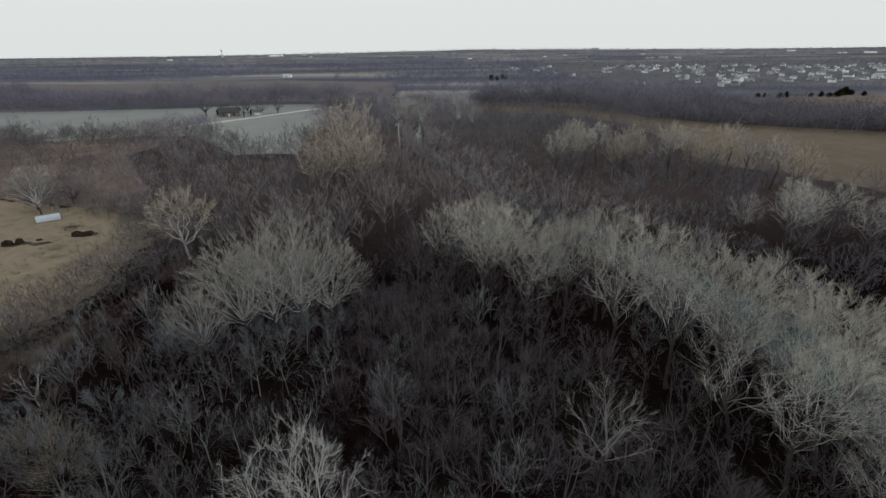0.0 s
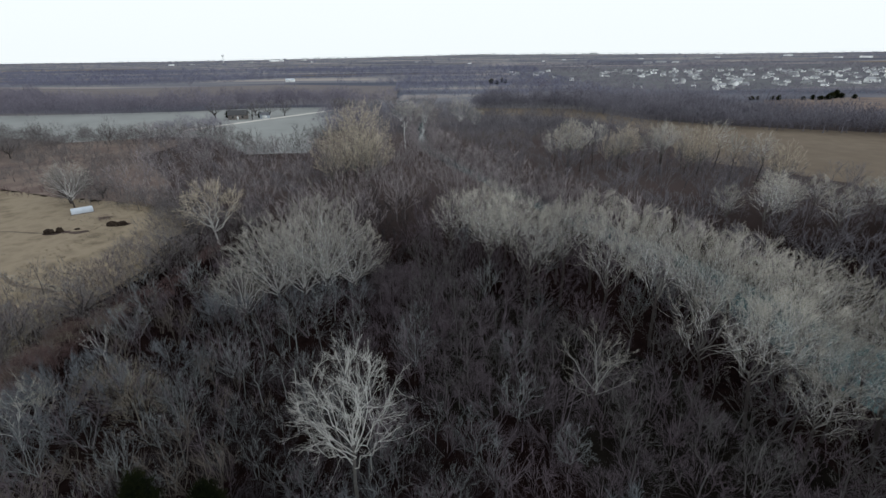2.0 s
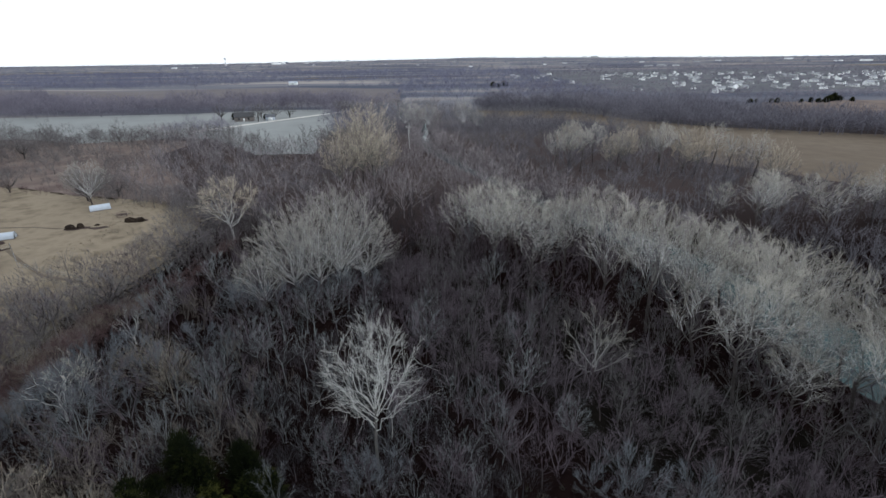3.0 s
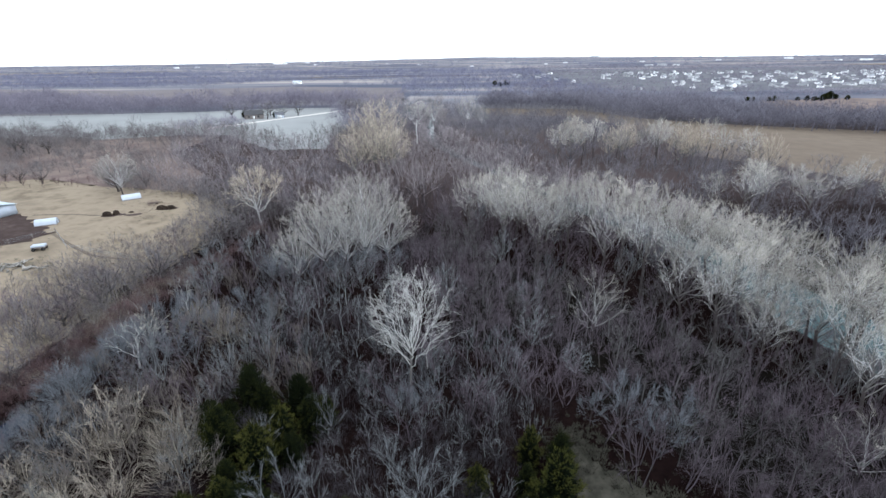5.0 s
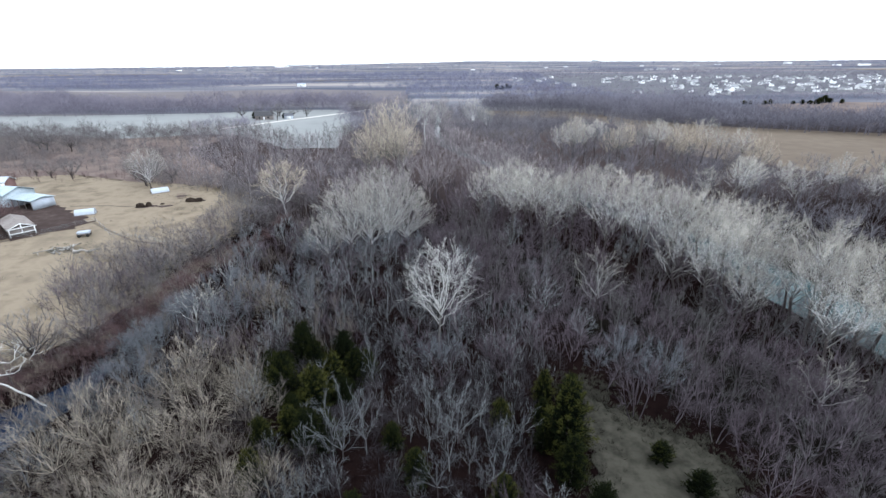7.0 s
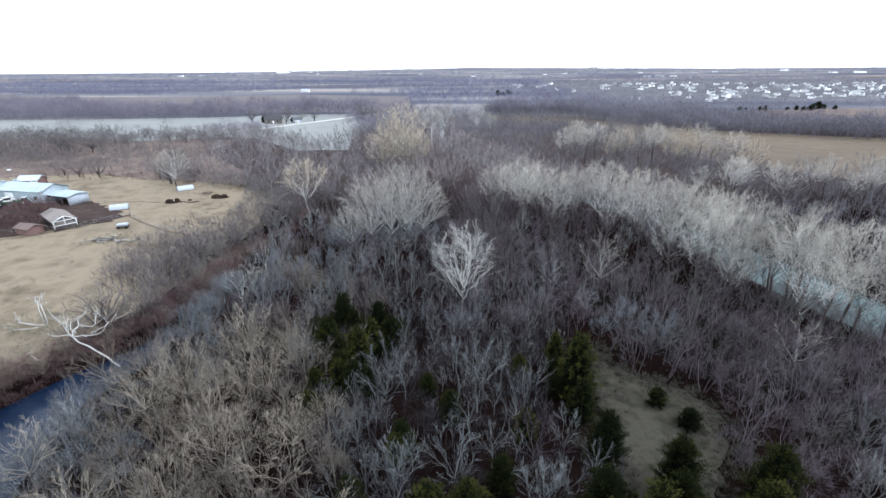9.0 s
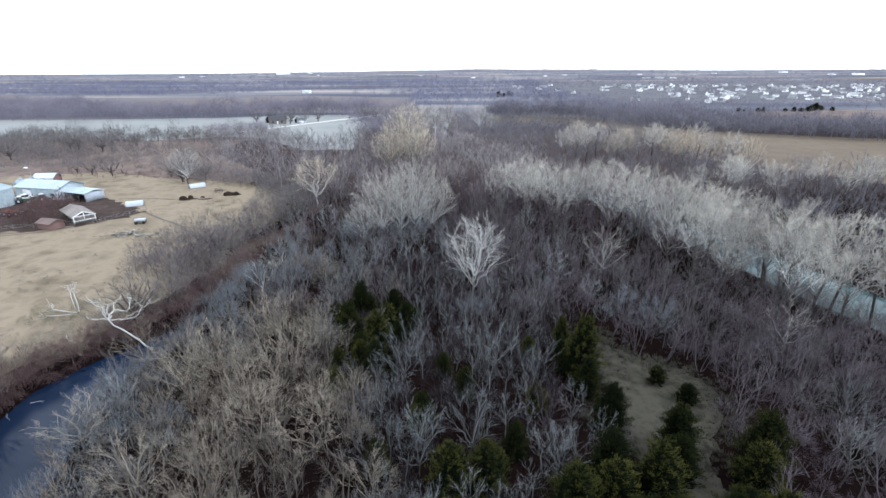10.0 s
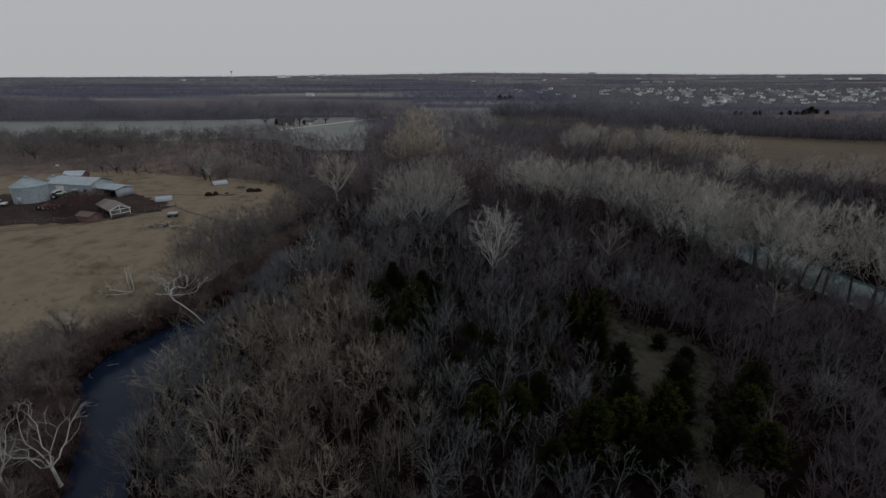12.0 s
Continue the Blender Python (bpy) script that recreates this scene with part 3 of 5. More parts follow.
# greyer boughs likewise colour the underside of the dome as shaded
dome = [tree("cottonwood", "great pale domed cottonwood with radiating limbs", "tree", "dome cottonwoods", place(x, y, 40 * i, 1 - 0.12 * i, 1 - 0.16 * i), M["darkbark"], M["dometwig"],
             seed=50 + i, height=18.8, clear=6.0, mid=0.3, radius=8.2, fork=4.4, limbs=22, n2=14, n3=9, twigs=6, r0=0.26, lr=0.3, tw=0.0115, tl=0.8, low=-0.3, jit=0.16, bow=0.06, rise=0.18, loose=0.3, limb=M["palelimb"], bough=M["midbough"])
        for i, (x, y) in enumerate([(-21.5, 61.5), (-29, 58)])]
stand(dome, [(x, y, R.uniform(0, 360), s, s * R.uniform(0.95, 1.02), k) for k, (x, y, s) in enumerate([(-25, 59.5, 0.86), (-17.5, 63, 0.86), (-33, 54.5, 0.56)])])

stand(dome, [(-106, 118, 70, 0.74, 0.7, 0)])

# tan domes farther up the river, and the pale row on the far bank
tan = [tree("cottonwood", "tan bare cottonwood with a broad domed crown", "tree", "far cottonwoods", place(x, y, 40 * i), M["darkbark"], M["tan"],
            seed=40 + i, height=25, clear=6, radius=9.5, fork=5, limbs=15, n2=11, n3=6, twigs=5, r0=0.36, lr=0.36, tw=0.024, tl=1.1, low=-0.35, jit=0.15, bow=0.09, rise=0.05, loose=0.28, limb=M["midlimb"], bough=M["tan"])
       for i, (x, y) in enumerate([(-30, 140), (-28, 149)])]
TAN = [(-34, 142, 0.85), (-25, 133, 0.8), (-36, 133, 0.75), (-24, 142, 0.7)]
stand(tan, [(x, y, R.uniform(0, 360), s, s * R.uniform(0.9, 1.0), R.randrange(2)) for x, y, s in TAN])
stand(dome, [(x, y, R.uniform(0, 360), 0.9 * s, 0.9 * s, R.randrange(2)) for x, y, s in [(-12, 270, 0.95), (-20, 264, 0.9), (8, 268, 0.95), (16, 258, 0.8), (-26, 272, 0.9)]])
OVER = [(66, 84, 0.78), (71, 88, 0.7), (78, 82, 0.7), (61, 91, 0.6), (92, 90, 0.68), (101, 95, 0.72), (110, 90, 0.7), (98, 82, 0.6), (119, 97, 0.66), (86, 98, 0.6), (120, 84, 0.66), (74, 96, 0.7), (106, 86, 0.75), (128, 92, 0.7)]
stand(pale, [(x, y, R.uniform(0, 360), 1.15 * s, 1.05 * s, R.randrange(4)) for x, y, s in OVER])
FARROW = [(34 + 3.4 * i + R.uniform(-3, 3), 160 - 0.16 * (i - 6) ** 2 + R.uniform(-9, 9), R.uniform(0.7, 0.95)) for i in range(20)]
stand(pale[:2] + tan, [(x, y, R.uniform(0, 360), s * (1 if k < 2 else 0.72), s * (1 if k < 2 else 0.72), k) for x, y, s in FARROW for k in (R.randrange(4),)])

# white sycamores and dead snags along the creek
tree("sycamore", "white-limbed sycamore with tan twigs at the pasture edge", "tree", "sycamores", place(-52, 88, 10), M["white"], M["tan"],
     seed=64, height=14.5, clear=4.5, radius=6.6, fork=3.6, limbs=9, n2=10, n3=8, twigs=9, r0=0.26, lr=0.46, tw=0.016, tl=1.25, low=-0.1, jit=0.27, rise=0.15, bough=M["tan"], limb=M["white"])


def crooked(g, rng, p, d, length, r, level):
    """A dead limb in zigzags, with barer side limbs."""
    n = max(4, int(length / 0.65))
    pts, way = [p.copy()], d.normalized()
    for k in range(n):
        way = (way * 0.62 + d * 0.35 + Vector((rng.gauss(0, 0.62), rng.gauss(0, 0.62), rng.gauss(0.05, 0.5)))).normalized()
        pts.append(pts[-1] + way * (length / n))
    g.tube(pts, [r * (1 - 0.75 * k / n) for k in range(n + 1)], 6 if level == 0 else 4)
    if level < 2:
        for _ in range(5 if level == 0 else 2):
            u = rng.uniform(0.3, 0.95)
            q, e = along(pts, u)
            crooked(g, rng, q, (tilt_off(rng, e, 30, 75) + Vector((0, 0, 0.25))).normalized(), length * rng.uniform(0.22, 0.45), r * (1 - 0.7 * u) * 0.6, level + 1)


def dead_tree(label, m, seed, trunk, limbs, r0):
    """trunk: a broken line from the root to the fork. limbs: azimuth, rise, length."""
    rng = random.Random(seed)
    t = thing("dead_tree", label, "dead tree", "dead trees", m)
    g = Geo()
    pts = [Vector(p) for p in trunk]
    g.tube(pts, [r0 * (1.25 - 0.5 * k / (len(pts) - 1)) for k in range(len(pts))], 7)
    part("trunk", g, M["white"], t, smooth=True)
    for az, up, length in limbs:
        g = Geo()
        a, e = radians(az), radians(up)
        crooked(g, rng, pts[-1], Vector((math.cos(a) * math.cos(e), math.sin(a) * math.cos(e), math.sin(e))), length, r0 * 0.62, 0)
        part("limb", g, M["white"], t, smooth=True)
    return t


dead_tree("white bleached dead sycamore leaning over the creek bank", pose(-59.8, 14.0, -1.3), 70, [(0.4, 0.1, -0.4), (-0.1, -0.4, 0.8), (-0.7, -0.5, 1.8), (-1.2, -1.2, 3.1), (-2.0, -1.4, 4.1), (-2.6, -2.1, 5.2), (-2.9, -2.4, 6.3)],
          [(30, 4, 10.5), (44, 42, 8.0), (75, 68, 7.6), (215, 66, 6.5), (195, 22, 2.8), (345, 30, 4.2), (120, 50, 5.0)], 0.105)
snag = tree("sycamore", "white-limbed bare sycamore forking low beside the creek", "tree", "sycamores", place(-57.4, -20.6, 40), M["white"], M["lonetwig"],
            seed=73, height=9.5, clear=4.0, radius=4.6, fork=2.2, limbs=6, n2=5, n3=3, twigs=2, r0=0.17, lr=0.6, tw=0.012, tl=0.7, low=0.1, jit=0.2, rise=0.15, bough=M["white"])
for x, y, a, s in ((-61.8, -21.6, 100, 0.9), (-49, 45, 80, 0.6), (-47.5, 29, 215, 0.75)):
    copy_thing(snag, place(x, y, a, s, s, relief(x, y)))
dead_tree("tall white dead snag beside the river upstream", place(-19, 203, 60, 0.75), 71, [(0, 0, -0.5), (0.2, 0.1, 4.0), (-0.1, 0.3, 8.2), (0.3, 0.2, 12.0)], [(20, 50, 4.0), (140, 52, 4.5), (250, 60, 4.0), (310, 35, 3.5), (80, 80, 5.0)], 0.3)
pole = dead_tree("slim white dead poles standing at the pasture edge", place(-76.9, 23.4, 10), 72, [(0, 0, -0.4), (0.15, 0.05, 1.2), (0.05, 0.12, 2.4), (0.12, -0.05, 3.6)], [(60, 78, 3.4), (200, 62, 2.8), (310, 40, 1.6)], 0.085)
for x, y, a, s in ((-78.2, 24.4, 140, 0.9), (-75.5, 6, 70, 0.8), (-79, -2, 250, 0.9), (-76, -9, 30, 1.1)):
    copy_thing(pole, place(x, y, a, s))
for x, y, a, s in ((-77.2, 23.0, 175, 1.1), (-77.8, 22.2, 200, 0.8), (-70.5, 13.5, 150, 0.6)):
    copy_thing(pole, pose(x, y, 0.15, 0, 84, a) @ Matrix.Diagonal((s, s, s, 1)))

for x, y, a, s in ((-67.6, 1.6, 20, 0.26), (-67.9, -1.4, 150, 0.22)):
    copy_thing(pole, pose(x, y, -1.38, 0, 87, a) @ Matrix.Diagonal((s, s, s, 1)))

# grey-brown wood between creek and river
WOOD = [(-64, -60), (-68, -26), (-62, -6), (-59, 4), (-52, 16), (-50, 34), (-49, 60), (-40, 86), (-34, 120), (-26, 170), (-14, 196), (-4, 180), (12, 140), (26, 108), (38, 84), (46, 56), (51, 32), (58, 8), (76, -40), (80, -60)]
CLEAR = [(6, 16), (9, 15.5), (9.5, 12.5), (13, 8), (17, 7), (19.5, 1), (17, -5), (13, -11), (11.5, -27), (6.5, -27), (6.5, -14), (2.5, -5), (5.5, 3), (5.5, 11)]
GREY, TANNED, PLUM = "slender grey bare sapling of the bottomland wood", "spreading tan-brown bare tree near the creek", "small plum-brown bare tree beside the clearing"
KINDS = [("greybark", GREY, 28, 1), ("greybark", GREY, 34, 2), ("greybark", GREY, 32, 1), ("tanbark", TANNED, 60, 1), ("tanbark", TANNED, 52, 2), ("plumbark", PLUM, 48, 2), ("plumbark", PLUM, 40, 1)]
brown = [tree("tree", label, "tree", "bottomland trees", place(x, y, 70 * i), M["darkbark"], M[k], limb=M[k],
              seed=80 + i, height=9.0, clear=3.6 - 0.6 * n, radius=2.2 + 0.03 * wide, fork=3.4 - 0.9 * n, limbs=8, n2=7, n3=5, twigs=4, r0=0.075, lr=0.46, tw=0.0105, tl=0.62, low=-0.25, jit=0.17, bow=-0.02, rise=0.22, loose=0.26)
         for i, ((k, label, wide, n), (x, y)) in enumerate(zip(KINDS, [(-30, 30), (-20, 4), (-6, 40), (-36, -6), (-44, 4), (30, 12), (34, 2)]))]
mist = tree("tree", "young tree with a blue-grey haze of fine bare twigs", "tree", "bottomland trees", place(12.6, 15.2, 0), M["darkbark"], M["haze"],
            seed=97, height=8.0, clear=2.0, radius=3.2, fork=2.2, limbs=9, n2=9, n3=6, twigs=6, r0=0.08, lr=0.4, tw=0.0095, tl=0.75, low=-0.3, jit=0.12, rise=0.3)
for x, y, s in ((15.8, 12.6, 0.85), (18.5, 15.5, 0.8), (-44, 32, 1.1), (-47, 26, 1.0), (-41, 27, 0.95), (-43, 37, 1.0), (-38, 33, 0.9), (-48.5, 19, 1.0), (-46, 12, 0.9), (-36, 39, 1.0), (10, 17.5, 0.6), (-30, 51, 0.9), (-25, 53, 0.85), (-20.5, 55.5, 0.9), (-34.5, 49, 0.95), (-15.5, 57.5, 0.8), (-37, 53, 0.9), (-11.5, 18.5, 0.65), (-8.6, 18.8, 0.6), (-10.4, 17.2, 0.7)):
    copy_thing(mist, place(x, y, R.uniform(0, 360), s, s * R.uniform(0.85, 1.1)))


CEDARS = [(3.2, 4.4, 40, 1.1, 0), (4.9, 10.5, 15, 0.72, 0), (2.2, 11.8, 80, 0.6, 0), (1.0, 5.2, 200, 0.62, 2), (-29.4, 16.6, 20, 0.7, 2), (-25.9, 6.2, 130, 0.75, 2), (-21.8, 5.2, 60, 0.7, 2), (-19.4, 17.6, 10, 0.65, 2), (-22.6, 20.6, 95, 0.6, 2), (-17.2, -4.6, 30, 0.75, 2), (-3.2, 8.2, 70, 0.6, 2), (1.4, 8.4, 70, 0.5, 0), (2.8, 0.6, 100, 0.75, 0), (3.7, -5.3, 10, 0.95, 2), (1.0, -13.2, 33, 1.15, 2), (9.1, -9.4, 80, 1.05, 2), (4.6, -15.4, 10, 1.2, 2), (4.4, -19.8, 50, 0.95, 2), (-3.7, -17.8, 200, 1.2, 2), (0.2, -16.6, 75, 1.0, 1), (-10.8, -13.9, 120, 1.05, 2),
          (-14.2, -13.9, 300, 0.95, 1), (-8.0, -20.0, 220, 0.8, 2), (16.8, -11.3, 0, 1.15, 2), (14.8, -13.8, 130, 1.0, 2), (10.2, -18.8, 50, 0.9, 1), (13.8, -18.8, 15, 0.9, 1), (1.8, -19.8, 20, 1.0, 2), (8.0, -12.6, 20, 0.9, 2), (14.6, -0.6, 0, 1.0, 3), (12.6, 3.3, 40, 0.9, 3),
          (-27.7, 18.7, 70, 0.95, 0), (-28.6, 12.5, 10, 1.05, 2), (-24.3, 10.6, 90, 1.05, 2), (-31, 15.5, 200, 0.9, 2), (-20.5, 16, 120, 0.85, 2), (-22.7, 19.5, 310, 0.85, 2), (-23.7, 4.8, 140, 0.9, 2), (-28.6, 4.9, 90, 0.7, 2), (-23.1, 14.4, 15, 0.75, 0),
          (-26.3, 18.1, 160, 0.85, 2), (-21.4, 11.8, 150, 0.70, 2), (-26.2, 8.1, 20, 0.75, 2), (-14.9, 5.1, 350, 0.60, 2), (-12.2, 0.6, 270, 0.70, 2), (-28.2, 0.7, 30, 0.70, 2), (-4.1, -2.5, 100, 0.70, 2), (-17.8, -5.5, 0, 0.60, 2), (-21.6, -11.1, 160, 0.70, 2), (-7.4, -9.1, 180, 0.70, 2)]


def free(x, y):
    if any((x - c[0]) ** 2 + (y - c[1]) ** 2 < ((1.7 if c[0] < -20 else 2.8) * c[3]) ** 2 for c in CEDARS):
        return False
    if math.hypot((x + 26) / 8, (y - 12) / 9) < 1 and noise.noise((x / 2.5, y / 2.5, 3)) > -0.02:
        return False
    return open_wood(x, y)


def open_wood(x, y):
    return not inside(CLEAR, x, y) and math.hypot(x - 2.5, y + 1) > 3.5 and math.hypot(x + 10.2, y - 22) > 1.2 and to_line(CREEK, x, y) > creek_half(y) + 1.2 and to_line(RIVER, x, y) > river_half(y) + 1.0


def sort_of(x, y):
    """Which kind of small tree grows there."""
    if x < -20 and y < 14 + 12 * noise.noise((x / 15, y / 15, 0)):
        return R.choice((3, 4, 4, 0))
    if x > 12 and y < 32:
        return R.choice((5, 6, 6, 1))
    if y > 34 and x > -20:
        return R.choice((5, 6, 5, 6, 0))
    return R.choice((0, 1, 2, 5, 0)) if x < 4 else R.choice((5, 6, 5, 2))


for x, y, s in ((-66.9, 35.7, 1.0), (-70.6, 36.5, 0.9), (-65, 40, 0.95), (-69.5, 31.6, 0.8), (-64, 46, 0.9)):
    copy_thing(brown[5], place(x, y, R.uniform(0, 360), s, s))
spots = scatter(R, WOOD, 5.4, lambda x, y: free(x, y) and -31 < y < 86, 250)
stand(brown, [(x, y, R.uniform(0, 360), s, s * R.uniform(0.8, 1.05), sort_of(x, y)) for x, y in spots for s in (R.uniform(0.6, 1.05),)])


def brush_geo(seed, height=5.0, stems=3, n=5, twigs=7, tw=0.016, tl=1.5):
    rng = random.Random(seed)
    g = Geo()
    for s in range(stems):
        a = rng.uniform(0, 6.28)
        p = Vector((math.cos(a), math.sin(a), 0)) * rng.uniform(0, 0.5) + Vector((0, 0, -0.3))
        sp = bent(rng, p, Vector((math.cos(a) * 0.35, math.sin(a) * 0.35, 1)).normalized(), height * rng.uniform(0.7, 1), 3, 0.12, 0.05)
        g.tube(sp, [0.06, 0.045, 0.035, 0.02], 3, False)
        for j in range(n):
            p2, d2 = along(sp, rng.uniform(0.3, 0.98))
            d2 = tilt_off(rng, d2, 20, 55)
            b = bent(rng, p2, d2, height * rng.uniform(0.2, 0.4), 2, 0.15, 0.1)
            g.tube(b, [0.03, 0.025, 0.015], 3, False)
            for _ in range(twigs):
                p3, d3 = along(b, rng.uniform(0.1, 0.99))
                g.spike(p3, (tilt_off(rng, d3, 10, 55) + Vector((0, 0, 0.15))).normalized(), tl * rng.uniform(0.5, 1.2), tw)
    return g.arrays()


BRUSH = [brush_geo(200 + i) for i in range(6)]
COARSE = [brush_geo(220 + i, 5.0, 3, 3, 4, 0.055, 2.0) for i in range(6)]


def thicket(name, label, polys, gap, mat, lo, hi, keep=None, most=900, protos=BRUSH):
    sp = []
    for poly in polys:
        for x, y in scatter(R, poly, gap, keep, most):
            s = R.uniform(lo, hi)
            sp.append((x, y, relief(x, y), R.uniform(0, 6.28), s, s * R.uniform(0.8, 1.3), R.randrange(6)))
    tagged(part(name, joined(protos, sp), mat), label, "undergrowth", kind="stuff")


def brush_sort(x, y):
    """0 pale creek side, 1 brush of the middle coloured dark for shade, 2 plum-brown bank side."""
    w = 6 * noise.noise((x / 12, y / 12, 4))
    # shadowy stretch up the creek: shade comes from choosing the darker brush
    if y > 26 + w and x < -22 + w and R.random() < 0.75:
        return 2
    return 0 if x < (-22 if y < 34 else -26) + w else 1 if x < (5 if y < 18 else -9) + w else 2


thicket("undergrowth", "grey-tan bare brush and saplings near the creek", [WOOD], 2.9, M["brush"], 0.5, 1.1, lambda x, y: free(x, y) and -30 < y < 120 and brush_sort(x, y) == 0, 900)
thicket("bramble_undergrowth", "low brush under the bare saplings, shade put into its colour", [WOOD], 3.4, M["shadebrush"], 0.4, 0.85, lambda x, y: free(x, y) and -30 < y < 120 and brush_sort(x, y) == 1, 600)
thicket("shaded_undergrowth", "plum-brown bare brush under the trees, shade put into its colour", [WOOD], 3.7, M["darkwood"], 0.55, 1.25, lambda x, y: free(x, y) and -30 < y < 120 and brush_sort(x, y) == 2 and (x < 12 or y > 62 or y < 14 or R.random() < 0.5), 700)
SLIM = [whole(seed=160 + i, height=8.0, clear=3.0, radius=2.0 + 0.15 * i, fork=2.4, limbs=7, n2=5, n3=4, twigs=2, r0=0.06, lr=0.5, tw=0.011, tl=0.6, low=-0.2, jit=0.17, rise=0.25, sides=3) for i in range(5)]
sp = [(x, y, relief(x, y), R.uniform(0, 6.28), s, s * R.uniform(0.8, 1.1), R.randrange(5))
      for x, y in scatter(R, [(-24, -31), (6, -31), (4, 24), (-6, 34), (-34, 36), (-36, 14), (-22, -6)], 3.3, free, 300) for s in (R.uniform(0.45, 0.85),)]
tagged(part("sapling_stand", joined(SLIM, sp), M["saplings"]), "dense light grey bare saplings", "woodland", kind="stuff")

STEMMY = [whole(seed=170 + i, height=9.5, clear=4.6, radius=2.3 + 0.2 * i, fork=4.2, limbs=7, n2=5, n3=4, twigs=3, r0=0.085, lr=0.42, tw=0.0115, tl=0.7, low=-0.3, jit=0.17, rise=0.2, sides=3) for i in range(5)]


def stem_stand(name, label, poly, gap, mat, most, lo, hi):
    sp = [(x, y, relief(x, y), R.uniform(0, 6.28), s, s * R.uniform(0.8, 1.1), R.randrange(5)) for x, y in scatter(R, poly, gap, free, most) for s in (R.uniform(lo, hi),)]
    tagged(part(name, joined(STEMMY, sp), mat), label, "woodland", kind="stuff")


stem_stand("pasture_saplings", "hazy grey-brown bare saplings at the pasture edge", [(-81, 46), (-81, 59), (-72, 60), (-63, 54), (-60, 34), (-72, 29)], 3.6, M["edgetwig"], 90, 0.4, 0.75)
stem_stand("bank_saplings", "brown-grey bare saplings between clearing and river", [(10, 33), (-4, 34), (-10, 46), (-14, 64), (-6, 80), (4, 66), (20, 52), (33, 38), (44, 18), (50, 2), (56, -16), (44, -31), (16, -31), (20, -8), (22, 4), (16, 12), (12, 22)], 4.3, M["stemtwig"], 210, 0.55, 1.0)
sp = [(x, y, relief(x, y), R.uniform(0, 6.28), s, s * R.uniform(0.75, 1.0), R.randrange(5))
      for x, y in scatter(R, [(-74, 14), (-55, 14), (-48, 60), (-38, 98), (-54, 104), (-62, 80), (-66, 40)], 3.0, lambda x, y: creek_half(y) + 0.3 < to_line(CREEK, x, y) < creek_half(y) + (6 if y < 36 else 11) and x < creek_x(y) + 1, 230) for s in (R.uniform(0.4, 0.8),)]
tagged(part("creek_saplings", joined(STEMMY, sp), M["edgetwig"]), "brown-grey bare saplings along the creek bank", "woodland", kind="stuff")
stem_stand("plum_saplings", "plum-grey bare saplings before the great cottonwoods", [(-12, 30), (-14, 64), (-18, 56), (-40, 48), (-42, 34), (-30, 28), (-20, 32)], 4.6, M["saplings"], 70, 0.5, 0.85)

LEFTWOOD = [(-112, 136), (-78, 110), (-60, 96), (-44, 92), (-32, 150), (-24, 190), (-30, 226), (-60, 192), (-88, 192), (-126, 238), (-150, 230), (-126, 184), (-110, 152)]
RIGHTWOOD = [(20, 150), (40, 112), (54, 84), (62, 60), (70, 30), (90, -10), (150, 50), (148, 96), (116, 146), (97, 166), (102, 226), (97, 270), (76, 308), (22, 322), (2, 300), (2, 220)]
NORTHWOOD = [(-30, 230), (-4, 230), (0, 300), (20, 328), (22, 352), (-30, 440), (-92, 360), (-70, 300), (-62, 235)]
STANDS = [whole(seed=120 + i, height=11, clear=2.5, radius=4.6, fork=3.0, limbs=7, n2=5, n3=4, twigs=2, r0=0.13, lr=0.45, tw=0.026, tl=1.1, low=-0.15, jit=0.14, rise=0.3, sides=3) for i in range(5)]


def joined_stand(name, label, poly, gap, mat, most, lo=0.6, hi=1.05):
    sp = [(x, y, relief(x, y), R.uniform(0, 6.28), s, s * R.uniform(0.8, 1.1), R.randrange(5))
          for x, y in scatter(R, poly, gap, lambda x, y: to_line(RIVER, x, y) > river_half(y) + 0.5, most) for s in (R.uniform(lo, hi),)]
    tagged(part(name, joined(STANDS, sp), mat), label, "woodland", kind="stuff")


joined_stand("upstream_wood", "grey-brown bare wood up the creek", [(-40, 84), (-28, 90), (30, 92), (24, 108), (10, 140), (-6, 180), (-14, 200), (-24, 172), (-32, 122)], 6.5, M["woodtwig"], 90)
joined_stand("pasture_wood", "dark grey bare wood behind the pasture", LEFTWOOD, 8.5, M["woodtwig"], 150)
joined_stand("field_edge_wood", "grey-brown bare trees along the pale crop field", [(-134, 250), (-124, 226), (-88, 184), (-56, 186), (-52, 198), (-60, 232), (-70, 232), (-68, 200), (-86, 200), (-116, 244)], 5.6, M["edgetwig"], 90, 0.5, 0.95)
joined_stand("meadow_wood", "brown-grey bare trees between meadow and pale field", [(-260, 170), (-170, 168), (-120, 150), (-104, 160), (-124, 196), (-140, 232), (-180, 236), (-260, 226)], 11, M["edgetwig"], 90, 0.5, 0.95)
joined_stand("river_wood", "dark plum-grey bare wood across the river", RIGHTWOOD, 8.0, M["riverwood"], 220)
thicket("riverbank_brush", "dark bare brush overhanging the river banks", [[(-40, 90), (60, 60), (60, 90), (-4, 220), (8, 330), (-40, 330), (-40, 200)]], 2.9, M["woodtwig"], 0.7, 1.4, lambda x, y: river_half(y) + 0.2 < to_line(RIVER, x, y) < river_half(y) + 6 and y > 62, 500, COARSE)
joined_stand("corridor_wood", "grey bare wood along the river upstream", NORTHWOOD, 11, M["woodtwig"], 60)


